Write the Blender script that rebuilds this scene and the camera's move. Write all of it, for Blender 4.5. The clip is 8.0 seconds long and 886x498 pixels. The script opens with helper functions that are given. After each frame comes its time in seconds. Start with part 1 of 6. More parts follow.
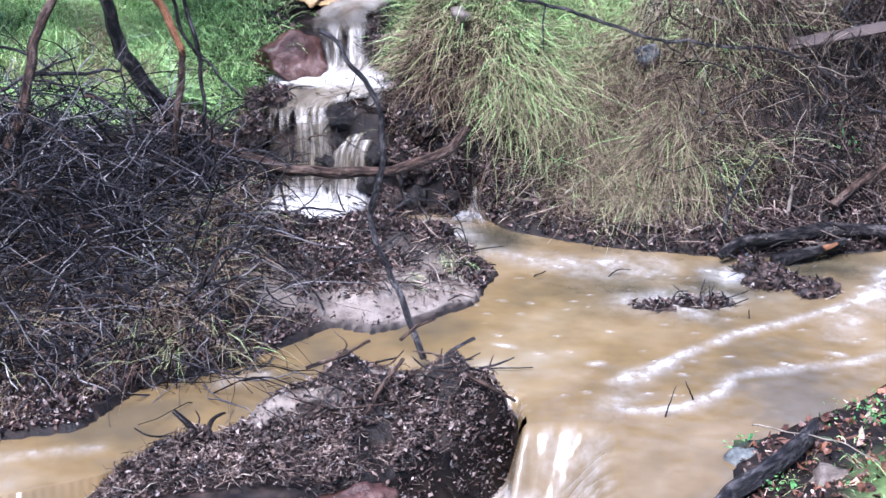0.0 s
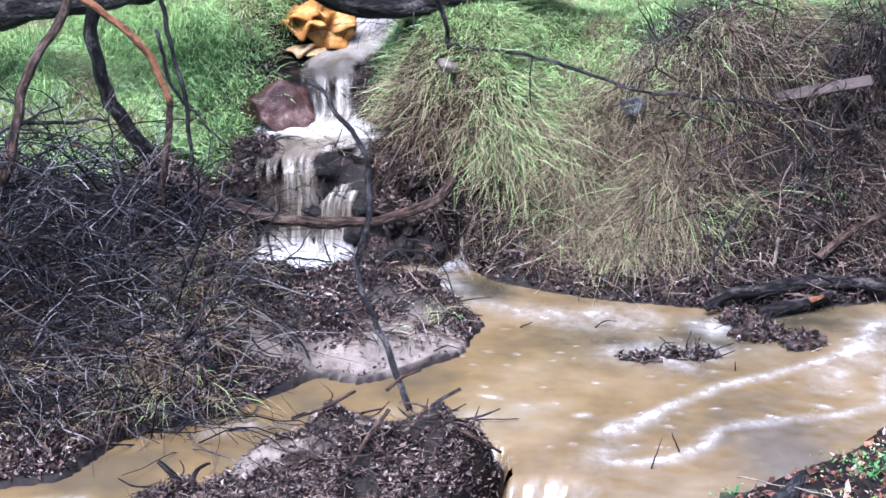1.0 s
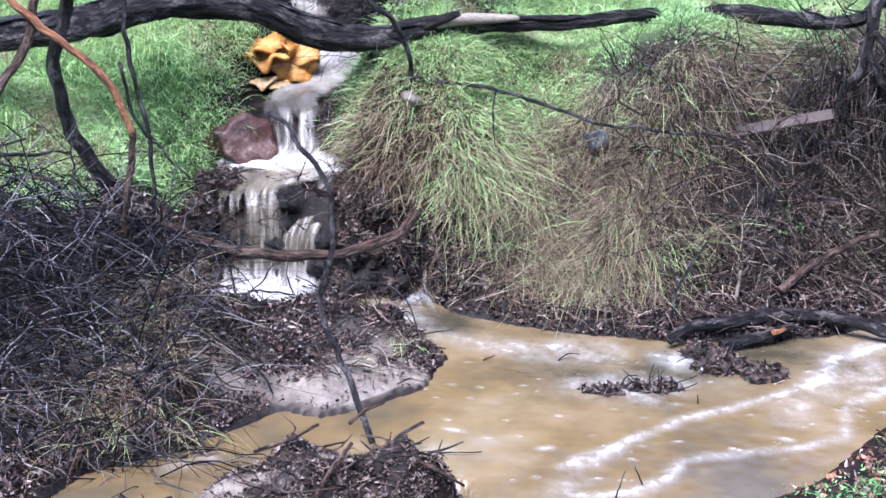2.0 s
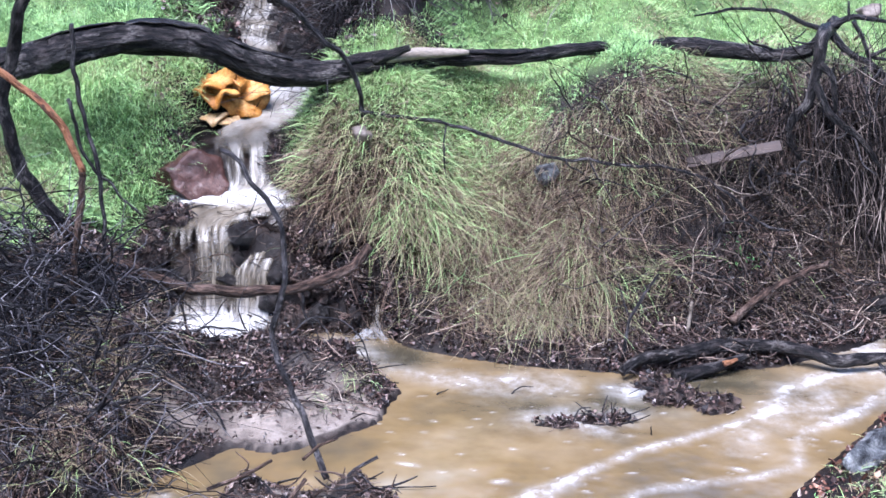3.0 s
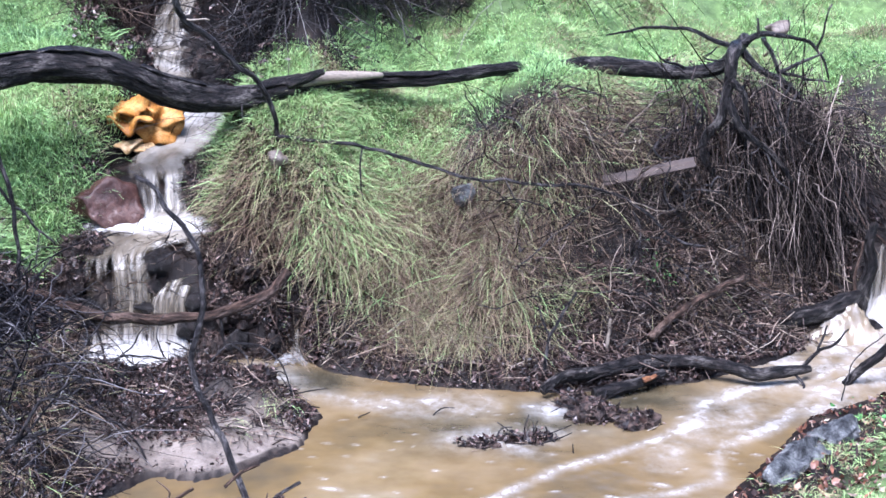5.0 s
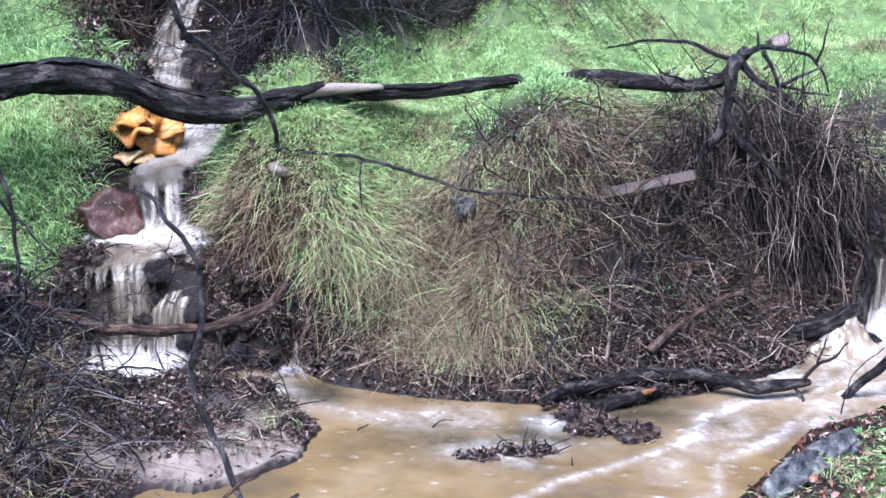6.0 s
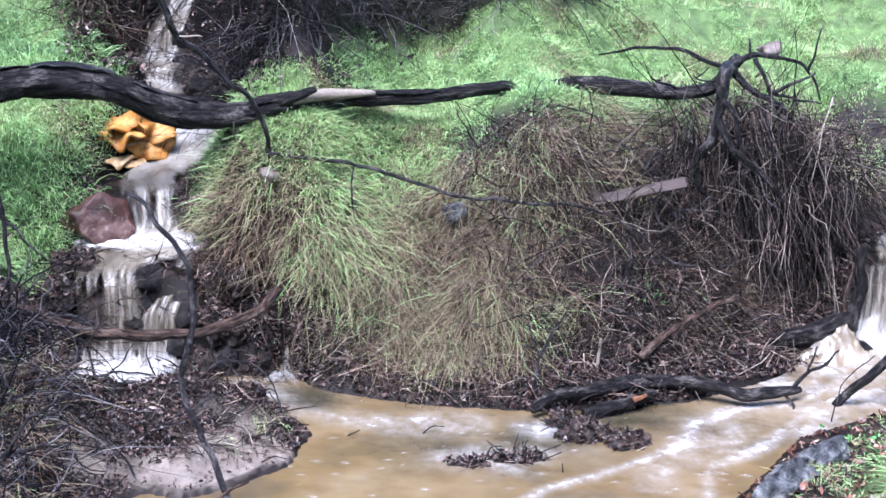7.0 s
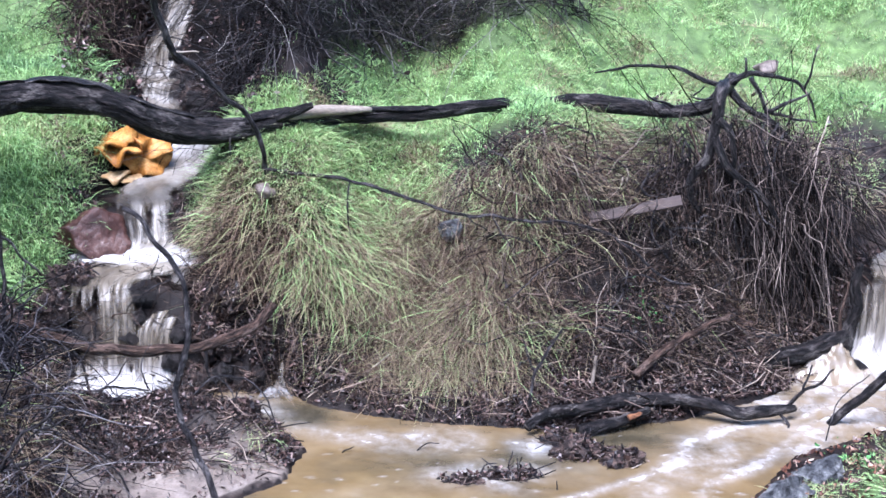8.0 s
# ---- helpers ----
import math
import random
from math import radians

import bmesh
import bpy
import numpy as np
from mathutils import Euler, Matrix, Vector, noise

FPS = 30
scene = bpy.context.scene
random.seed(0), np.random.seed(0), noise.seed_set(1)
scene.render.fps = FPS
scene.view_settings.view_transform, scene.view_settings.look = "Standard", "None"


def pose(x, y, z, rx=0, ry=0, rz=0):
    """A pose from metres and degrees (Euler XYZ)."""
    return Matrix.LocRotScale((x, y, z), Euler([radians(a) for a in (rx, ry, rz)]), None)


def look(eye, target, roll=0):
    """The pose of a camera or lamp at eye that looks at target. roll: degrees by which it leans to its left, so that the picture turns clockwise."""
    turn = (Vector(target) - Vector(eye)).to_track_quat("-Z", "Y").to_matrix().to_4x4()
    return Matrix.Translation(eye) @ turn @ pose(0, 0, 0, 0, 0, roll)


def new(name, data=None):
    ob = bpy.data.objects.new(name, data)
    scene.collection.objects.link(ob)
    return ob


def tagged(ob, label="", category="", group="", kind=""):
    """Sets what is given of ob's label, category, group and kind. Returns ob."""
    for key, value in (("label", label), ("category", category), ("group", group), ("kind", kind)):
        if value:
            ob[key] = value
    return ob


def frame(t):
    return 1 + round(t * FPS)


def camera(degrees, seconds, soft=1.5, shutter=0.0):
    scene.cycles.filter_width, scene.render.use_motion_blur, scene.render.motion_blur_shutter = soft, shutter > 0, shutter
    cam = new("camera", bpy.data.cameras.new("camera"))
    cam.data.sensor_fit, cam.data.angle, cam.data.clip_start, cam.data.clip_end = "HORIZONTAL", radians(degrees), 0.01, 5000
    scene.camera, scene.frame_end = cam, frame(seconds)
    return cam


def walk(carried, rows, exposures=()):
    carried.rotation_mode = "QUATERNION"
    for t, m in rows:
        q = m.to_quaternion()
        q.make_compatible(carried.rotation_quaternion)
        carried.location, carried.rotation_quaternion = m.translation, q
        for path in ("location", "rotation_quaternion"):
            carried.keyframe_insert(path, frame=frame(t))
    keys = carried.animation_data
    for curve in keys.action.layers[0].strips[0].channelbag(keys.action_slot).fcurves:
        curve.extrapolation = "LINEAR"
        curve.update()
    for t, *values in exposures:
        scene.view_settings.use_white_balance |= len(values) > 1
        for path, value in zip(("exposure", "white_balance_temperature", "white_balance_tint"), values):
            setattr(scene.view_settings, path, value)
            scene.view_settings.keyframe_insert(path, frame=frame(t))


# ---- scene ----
EYE = (0.0, 0.0, 4.0)
cam = camera(28.0, 8.0, soft=1.55)
TURNS = [
    (0.0, 69.000, 0.000, 0.000),
    (0.5, 69.836, -0.016, -0.147),
    (1.0, 70.635, -0.392, -0.320),
    (2.5, 72.201, -0.849, -2.220),
    (3.0, 72.824, -0.741, -3.075),
    (3.5, 73.297, -0.218, -3.984),
    (4.0, 73.315, 0.065, -4.638),
    (4.5, 73.449, -0.133, -5.539),
    (5.0, 73.564, -0.336, -5.950),
    (6.5, 74.103, -0.605, -5.942),
    (7.0, 74.156, -0.807, -6.118),
    (7.5, 74.334, -0.972, -6.203),
    (8.0, 74.698, -1.143, -6.173),
]
walk(cam, [(t, pose(*EYE, rx, ry, rz)) for t, rx, ry, rz in TURNS], exposures=[(0.0, 2.5, 5450, 21), (8.0, 2.42, 5450, 21)])

# ---- light: an overcast day ----
world = bpy.data.worlds.new("overcast_sky")
scene.world = world
world.use_nodes = True
wt = world.node_tree
sky = wt.nodes.new("ShaderNodeTexSky")
sky.sky_type = "NISHITA"
sky.sun_disc = False
sky.sun_elevation = radians(65)
sky.sun_rotation = radians(220)
sky.air_density, sky.dust_density, sky.ozone_density = 1.0, 1.0, 1.0
wt.links.new(sky.outputs[0], wt.nodes["Background"].inputs[0])
wt.nodes["Background"].inputs[1].default_value = 0.078
sun = new("sun", bpy.data.lights.new("sun", "SUN"))
sun.data.energy, sun.data.angle, sun.data.color = 3.1, radians(38), (1.0, 0.98, 0.96)
sun.matrix_world = look((-4, -8.5, 20), (0, 0, 0))


# ---- materials ----
def ramp_of(nt, source, stops):
    r = nt.nodes.new("ShaderNodeValToRGB")
    r.color_ramp.elements[0].position, r.color_ramp.elements[0].color = stops[0][0], (*stops[0][1], 1)
    r.color_ramp.elements[1].position, r.color_ramp.elements[1].color = stops[-1][0], (*stops[-1][1], 1)
    for p, c in stops[1:-1]:
        e = r.color_ramp.elements.new(p)
        e.color = (*c, 1)
    nt.links.new(source, r.inputs[0])
    return r.outputs[0]


def noise_of(nt, scale, detail=6, stretch=(1, 1, 1), coord="Object", rough=0.6):
    tc = nt.nodes.new("ShaderNodeTexCoord")
    mp = nt.nodes.new("ShaderNodeMapping")
    mp.inputs["Scale"].default_value = stretch
    n = nt.nodes.new("ShaderNodeTexNoise")
    n.inputs["Scale"].default_value, n.inputs["Detail"].default_value = scale, detail
    n.inputs["Roughness"].default_value = rough
    nt.links.new(tc.outputs[coord], mp.inputs[0])
    nt.links.new(mp.outputs[0], n.inputs[0])
    return n.outputs[0]


def mixed(nt, fac, a, b, mode="MIX"):
    m = nt.nodes.new("ShaderNodeMix")
    m.data_type, m.blend_type = "RGBA", mode
    for sock, v in ((m.inputs[0], fac), (m.inputs[6], a), (m.inputs[7], b)):
        if isinstance(v, (int, float)):
            sock.default_value = v
        elif isinstance(v, tuple):
            sock.default_value = (*v, 1)
        else:
            nt.links.new(v, sock)
    return m.outputs[2]


def calc(nt, op, a, b=None, clamp=False):
    m = nt.nodes.new("ShaderNodeMath")
    m.operation, m.use_clamp = op, clamp
    for sock, v in zip(m.inputs, (a, b)):
        if v is None:
            continue
        if isinstance(v, (int, float)):
            sock.default_value = v
        else:
            nt.links.new(v, sock)
    return m.outputs[0]


def attr(nt, name):
    a = nt.nodes.new("ShaderNodeAttribute")
    a.attribute_name = name
    return a.outputs["Fac"]


def blank(name):
    m = bpy.data.materials.new(name)
    m.use_nodes = True
    nt = m.node_tree
    return m, nt, nt.nodes["Principled BSDF"]


def bump(nt, b, height, strength, dist):
    n = nt.nodes.new("ShaderNodeBump")
    n.inputs["Strength"].default_value, n.inputs["Distance"].default_value = strength, dist
    nt.links.new(height, n.inputs["Height"])
    nt.links.new(n.outputs[0], b.inputs["Normal"])


def surface(name, stops, scale, rough=(0.5, 0.8), relief=0.4, dist=0.01, stretch=(1, 1, 1), fine=8.0, specular=0.3):
    """A mottled surface: a coarse colour noise, a fine grain over it, and relief from both."""
    m, nt, b = blank(name)
    big = noise_of(nt, scale, 5, stretch)
    small = noise_of(nt, scale * fine, 6, stretch, rough=0.7)
    col = ramp_of(nt, big, stops)
    grain = ramp_of(nt, small, [(0.25, (0.55, 0.55, 0.55)), (0.75, (1.35, 1.35, 1.35))])
    nt.links.new(mixed(nt, 1.0, col, grain, "MULTIPLY"), b.inputs["Base Color"])
    r = nt.nodes.new("ShaderNodeMapRange")
    r.inputs[3].default_value, r.inputs[4].default_value = rough
    nt.links.new(small, r.inputs[0])
    nt.links.new(r.outputs[0], b.inputs["Roughness"])
    b.inputs["Specular IOR Level"].default_value = specular
    bump(nt, b, calc(nt, "ADD", calc(nt, "MULTIPLY", big, 0.7), small), relief, dist)
    return m


def per_piece(name, stops, rough=0.5, scale=30.0, translucent=0.0, specular=0.2):
    """Many small pieces in one mesh, each with its own shade."""
    m, nt, b = blank(name)
    g = nt.nodes.new("ShaderNodeNewGeometry")
    col = ramp_of(nt, g.outputs["Random Per Island"], stops)
    grain = ramp_of(nt, noise_of(nt, scale, 3), [(0.3, (0.6, 0.6, 0.6)), (0.7, (1.25, 1.25, 1.25))])
    patch = ramp_of(nt, noise_of(nt, scale / 6, 4), [(0.36, (0.45, 0.45, 0.47)), (0.62, (1.3, 1.3, 1.28))])
    col = mixed(nt, 1.0, mixed(nt, 1.0, col, grain, "MULTIPLY"), patch, "MULTIPLY")
    nt.links.new(col, b.inputs["Base Color"])
    b.inputs["Roughness"].default_value = rough
    b.inputs["Specular IOR Level"].default_value = specular
    if translucent:
        t = nt.nodes.new("ShaderNodeBsdfTranslucent")
        nt.links.new(col, t.inputs[0])
        mx = nt.nodes.new("ShaderNodeMixShader")
        mx.inputs[0].default_value = translucent
        nt.links.new(b.outputs[0], mx.inputs[1])
        nt.links.new(t.outputs[0], mx.inputs[2])
        nt.links.new(mx.outputs[0], nt.nodes["Material Output"].inputs[0])
    return m


def ground_material():
    m, nt, b = blank("wet_earth")
    big, mid, small = noise_of(nt, 1.6, 5), noise_of(nt, 9, 6), noise_of(nt, 70, 6, rough=0.75)
    earth = ramp_of(nt, mid, [(0.3, (0.003, 0.002, 0.0017)), (0.52, (0.009, 0.006, 0.0047)), (0.75, (0.035, 0.023, 0.017))])
    sand = ramp_of(nt, mid, [(0.25, (0.08, 0.062, 0.05)), (0.55, (0.155, 0.127, 0.104)), (0.8, (0.21, 0.178, 0.15))])
    turf = ramp_of(nt, mid, [(0.3, (0.035, 0.055, 0.018)), (0.7, (0.11, 0.17, 0.055))])
    sandy = calc(nt, "MULTIPLY", attr(nt, "sand"), ramp_fac(nt, big, 0.36, 0.46))
    col = mixed(nt, attr(nt, "turf"), earth, turf)
    col = mixed(nt, sandy, col, sand)
    grain = ramp_of(nt, small, [(0.3, (0.6, 0.6, 0.6)), (0.7, (1.3, 1.3, 1.3))])
    nt.links.new(mixed(nt, 1.0, col, grain, "MULTIPLY"), b.inputs["Base Color"])
    nt.links.new(ramp_fac(nt, mid, 0.2, 0.9, 0.25, 0.8), b.inputs["Roughness"])
    b.inputs["Specular IOR Level"].default_value = 0.15
    bump(nt, b, calc(nt, "ADD", mid, small), 0.5, 0.015)
    return m


def ramp_fac(nt, source, lo, hi, a=0.0, z=1.0):
    r = nt.nodes.new("ShaderNodeMapRange")
    for i, v in enumerate((lo, hi, a, z)):
        r.inputs[i + 1].default_value = v
    nt.links.new(source, r.inputs[0])
    return r.outputs[0]


def water_material(name, along=False):
    """Muddy stream water, with foam where the mesh says that it churns. along: strands drawn out down the falls, loose eddies on the flats."""
    m, nt, b = blank(name)
    if along:
        steep = attr(nt, "steep")
        streak = mixed(nt, steep, noise_of(nt, 4.5, 5, (1, 1, 1), rough=0.6), noise_of(nt, 2.0, 5, (17.0, 1.6, 1.0), "UV", 0.6))
        fine = mixed(nt, steep, noise_of(nt, 17.0, 5, (1, 1, 1), rough=0.62), noise_of(nt, 4.0, 6, (22.0, 2.0, 1.0), "UV", 0.68))
        mud = ramp_of(nt, streak, [(0.3, (0.045, 0.035, 0.023)), (0.5, (0.085, 0.069, 0.048)), (0.7, (0.145, 0.125, 0.097))])
    else:
        streak = noise_of(nt, 4.0, 6, (1, 1, 1), rough=0.58)
        fine = noise_of(nt, 17.0, 5, (1, 0.7, 1), rough=0.6)
        big = noise_of(nt, 0.9, 4)
        mud = ramp_of(nt, big, [(0.34, (0.065, 0.049, 0.028)), (0.47, (0.102, 0.069, 0.031)), (0.6, (0.13, 0.093, 0.05)), (0.72, (0.165, 0.138, 0.1))])
    if not along:
        mud = mixed(nt, attr(nt, "clear"), mud, ramp_of(nt, streak, [(0.35, (0.02, 0.019, 0.013)), (0.65, (0.055, 0.045, 0.027))]))
    grain = ramp_of(nt, streak, [(0.3, (0.86, 0.86, 0.87)), (0.7, (1.12, 1.12, 1.1))])
    mud = mixed(nt, 1.0, mud, grain, "MULTIPLY")
    f = attr(nt, "foam")
    pattern = calc(nt, "ADD", calc(nt, "MULTIPLY", streak, 0.6), calc(nt, "MULTIPLY", fine, 0.4))
    edge = calc(nt, "SUBTRACT", calc(nt, "ADD", pattern, calc(nt, "MULTIPLY", f, 0.62)), 0.72)
    cover = calc(nt, "MULTIPLY", calc(nt, "MULTIPLY", edge, 2.2 if along else 1.9, True), 0.93)
    milk = calc(nt, "MULTIPLY", calc(nt, "POWER", f, 1.3), ramp_fac(nt, pattern, 0.36, 0.62, 0.2, 0.85))
    cover = calc(nt, "MAXIMUM", cover, milk)
    white = ramp_of(nt, fine, [(0.3, (0.25, 0.235, 0.215)), (0.68, (0.42, 0.415, 0.405))])
    nt.links.new(mixed(nt, cover, mud, white), b.inputs["Base Color"])
    nt.links.new(ramp_fac(nt, cover, 0, 1, 0.26 if along else 0.13, 0.6), b.inputs["Roughness"])
    b.inputs["IOR"].default_value = 1.33
    if along:
        film = calc(nt, "SUBTRACT", calc(nt, "ADD", calc(nt, "MULTIPLY", pattern, 1.5), calc(nt, "MULTIPLY", attr(nt, "thick"), 0.95)), 0.95)
        nt.links.new(calc(nt, "MULTIPLY", film, 2.2, True), b.inputs["Alpha"])
    bump(nt, b, calc(nt, "ADD", calc(nt, "ADD", streak, calc(nt, "MULTIPLY", fine, 0.4)), calc(nt, "MULTIPLY", cover, 0.5)), 0.12 if along else 0.09, 0.03)
    return m


def grass_material():
    """Grass from deep green through straw to brown, by the tuft's tone and a little by the blade."""
    m, nt, b = blank("grass")
    g = nt.nodes.new("ShaderNodeNewGeometry")
    tone = calc(nt, "ADD", attr(nt, "tone"), calc(nt, "MULTIPLY", calc(nt, "SUBTRACT", g.outputs["Random Per Island"], 0.5), 0.32), True)
    col = ramp_of(nt, tone, [(0.0, (0.035, 0.07, 0.03)), (0.18, (0.14, 0.25, 0.095)), (0.36, (0.34, 0.52, 0.2)), (0.5, (0.29, 0.34, 0.15)),
                             (0.62, (0.26, 0.21, 0.13)), (0.74, (0.19, 0.135, 0.092)), (0.87, (0.075, 0.047, 0.033)), (1.0, (0.014, 0.009, 0.007))])
    grain = ramp_of(nt, noise_of(nt, 7, 3), [(0.3, (0.7, 0.7, 0.7)), (0.7, (1.2, 1.2, 1.2))])
    col = mixed(nt, 1.0, col, grain, "MULTIPLY")
    nt.links.new(col, b.inputs["Base Color"])
    b.inputs["Roughness"].default_value, b.inputs["Specular IOR Level"].default_value = 0.4, 0.22
    t = nt.nodes.new("ShaderNodeBsdfTranslucent")
    nt.links.new(col, t.inputs[0])
    mx = nt.nodes.new("ShaderNodeMixShader")
    mx.inputs[0].default_value = 0.28
    nt.links.new(b.outputs[0], mx.inputs[1])
    nt.links.new(t.outputs[0], mx.inputs[2])
    nt.links.new(mx.outputs[0], nt.nodes["Material Output"].inputs[0])
    return m


def bark_material(name, stops, flecks, rough=(0.3, 0.65)):
    """Furrowed bark whose streaks run along the limb, with paler flecks."""
    m, nt, b = blank(name)
    furrow = noise_of(nt, 18.0, 7, (1.9, 0.6, 1), "UV", 0.66)
    plate = noise_of(nt, 6.0, 4, (1.6, 0.7, 1), "UV", 0.55)
    fine = noise_of(nt, 60.0, 4, (1.5, 0.6, 1), "UV", 0.7)
    col = ramp_of(nt, furrow, stops)
    pale = calc(nt, "MULTIPLY", ramp_fac(nt, plate, 0.53, 0.6), ramp_fac(nt, fine, 0.4, 0.6))
    col = mixed(nt, pale, col, flecks)
    nt.links.new(col, b.inputs["Base Color"])
    nt.links.new(ramp_fac(nt, fine, 0.2, 0.8, *rough), b.inputs["Roughness"])
    b.inputs["Specular IOR Level"].default_value = 0.16
    bump(nt, b, calc(nt, "ADD", calc(nt, "ADD", furrow, calc(nt, "MULTIPLY", plate, 0.8)), calc(nt, "MULTIPLY", fine, 0.35)), 1.0, 0.04)
    return m


M_GROUND = ground_material()
M_POOL = water_material("muddy_pool_water")
M_FALL = water_material("falling_water", True)
M_GRASS = grass_material()
M_LEAF = per_piece("fallen_leaves", [(0.0, (0.003, 0.002, 0.002)), (0.4, (0.014, 0.0085, 0.007)), (0.7, (0.06, 0.036, 0.029)), (0.9, (0.13, 0.085, 0.072)), (1.0, (0.25, 0.2, 0.185))], 0.35, 40, specular=0.22)
M_DAMLEAF = per_piece("matted_brown_leaves", [(0.0, (0.004, 0.003, 0.0025)), (0.35, (0.025, 0.016, 0.013)), (0.7, (0.095, 0.064, 0.052)), (0.92, (0.15, 0.108, 0.09)), (1.0, (0.24, 0.195, 0.17))], 0.35, 40, specular=0.22)
M_REDLEAF = per_piece("reddish_leaves", [(0.0, (0.02, 0.01, 0.007)), (0.4, (0.07, 0.03, 0.02)), (0.75, (0.17, 0.075, 0.045)), (0.92, (0.28, 0.19, 0.14)), (1.0, (0.4, 0.33, 0.27))], 0.4, 40, specular=0.25)
M_WEED = per_piece("weed_leaves", [(0.0, (0.03, 0.09, 0.03)), (0.6, (0.09, 0.24, 0.07)), (1.0, (0.2, 0.38, 0.12))], 0.45, 20, 0.25)
M_CHIP = per_piece("wood_debris", [(0.0, (0.003, 0.0025, 0.002)), (0.45, (0.02, 0.0125, 0.01)), (0.76, (0.085, 0.056, 0.044)), (0.92, (0.21, 0.155, 0.12)), (1.0, (0.3, 0.25, 0.2))], 0.4, 40)
M_TWIG = per_piece("dead_twigs", [(0.0, (0.003, 0.0025, 0.003)), (0.45, (0.008, 0.0075, 0.009)), (0.7, (0.03, 0.028, 0.032)), (0.88, (0.12, 0.113, 0.12)), (1.0, (0.27, 0.25, 0.25))], 0.55, 20, specular=0.07)
M_GREYTWIG = per_piece("grey_brown_twigs", [(0.0, (0.004, 0.003, 0.003)), (0.42, (0.008, 0.0062, 0.0054)), (0.7, (0.055, 0.042, 0.036)), (0.88, (0.14, 0.107, 0.09)), (1.0, (0.26, 0.21, 0.175))], 0.55, 20, specular=0.07)
M_THICKET = per_piece("grey_thicket_twigs", [(0.0, (0.003, 0.0025, 0.003)), (0.45, (0.012, 0.0105, 0.011)), (0.75, (0.04, 0.035, 0.035)), (0.92, (0.11, 0.1, 0.097)), (1.0, (0.2, 0.185, 0.17))], 0.55, 20, specular=0.07)
M_BROWNTWIG = per_piece("brown_twigs", [(0.0, (0.006, 0.004, 0.003)), (0.5, (0.02, 0.0125, 0.0095)), (0.82, (0.075, 0.05, 0.038)), (1.0, (0.2, 0.15, 0.115))], 0.55, 20, specular=0.1)
M_FACETWIG = per_piece("grey_and_straw_twigs", [(0.0, (0.003, 0.0025, 0.002)), (0.45, (0.013, 0.0095, 0.008)), (0.75, (0.07, 0.051, 0.041)), (0.9, (0.19, 0.15, 0.12)), (1.0, (0.3, 0.25, 0.2))], 0.55, 20, specular=0.1)
M_BARK = bark_material("black_wet_bark", [(0.38, (0.0012, 0.001, 0.001)), (0.5, (0.006, 0.005, 0.005)), (0.63, (0.03, 0.024, 0.022))], (0.10, 0.088, 0.08))
M_BRANCH = bark_material("brown_wet_bark", [(0.38, (0.007, 0.004, 0.003)), (0.5, (0.032, 0.019, 0.013)), (0.64, (0.10, 0.062, 0.045))], (0.13, 0.09, 0.07))
M_GREYBARK = bark_material("dark_grey_bark", [(0.38, (0.003, 0.0026, 0.003)), (0.5, (0.011, 0.0095, 0.010)), (0.64, (0.045, 0.04, 0.04))], (0.10, 0.09, 0.088))
M_BAREWOOD = bark_material("stripped_orange_wood", [(0.3, (0.03, 0.013, 0.008)), (0.45, (0.15, 0.06, 0.028)), (0.75, (0.3, 0.145, 0.07))], (0.03, 0.018, 0.013))
M_PALEWOOD = surface("pale_split_wood", [(0.3, (0.06, 0.046, 0.035)), (0.5, (0.16, 0.13, 0.1)), (0.8, (0.27, 0.235, 0.19))], 14, (0.4, 0.7), 0.5, 0.006, (0.3, 1, 1), 6)
M_MUD = surface("black_leaf_mud", [(0.35, (0.004, 0.003, 0.0025)), (0.5, (0.025, 0.016, 0.013)), (0.65, (0.09, 0.06, 0.046))], 18, (0.3, 0.6), 0.9, 0.02)
M_REDROCK = surface("wet_red_rock", [(0.3, (0.014, 0.0065, 0.005)), (0.5, (0.042, 0.018, 0.013)), (0.62, (0.075, 0.038, 0.029)), (0.74, (0.18, 0.145, 0.13))], 4, (0.2, 0.5), 0.6, 0.02)
M_DARKROCK = surface("wet_dark_rock", [(0.35, (0.004, 0.0035, 0.0035)), (0.55, (0.014, 0.011, 0.01)), (0.75, (0.045, 0.036, 0.032))], 12, (0.3, 0.6), 1.0, 0.03)
M_GREYROCK = surface("lichened_grey_rock", [(0.35, (0.03, 0.032, 0.03)), (0.52, (0.09, 0.095, 0.088)), (0.68, (0.19, 0.2, 0.185))], 6, (0.5, 0.8), 0.6, 0.02)
M_WETROCK = surface("mottled_wet_rock", [(0.32, (0.015, 0.015, 0.016)), (0.46, (0.07, 0.072, 0.075)), (0.58, (0.16, 0.163, 0.16)), (0.7, (0.3, 0.3, 0.29))], 13, (0.5, 0.85), 1.0, 0.03, specular=0.15)
M_MOSS = surface("mossy_rock", [(0.35, (0.008, 0.008, 0.007)), (0.52, (0.02, 0.028, 0.01)), (0.66, (0.06, 0.11, 0.025))], 7, (0.5, 0.9), 0.8, 0.02)
M_PALEROCK = surface("pale_stone", [(0.35, (0.045, 0.034, 0.026)), (0.52, (0.095, 0.074, 0.058)), (0.68, (0.15, 0.122, 0.1))], 9, (0.4, 0.7), 0.4, 0.01)
M_FUNGUS = surface("orange_fungus_flesh", [(0.25, (0.10, 0.03, 0.004)), (0.47, (0.28, 0.11, 0.016)), (0.75, (0.46, 0.25, 0.075))], 9, (0.35, 0.6), 0.5, 0.012)
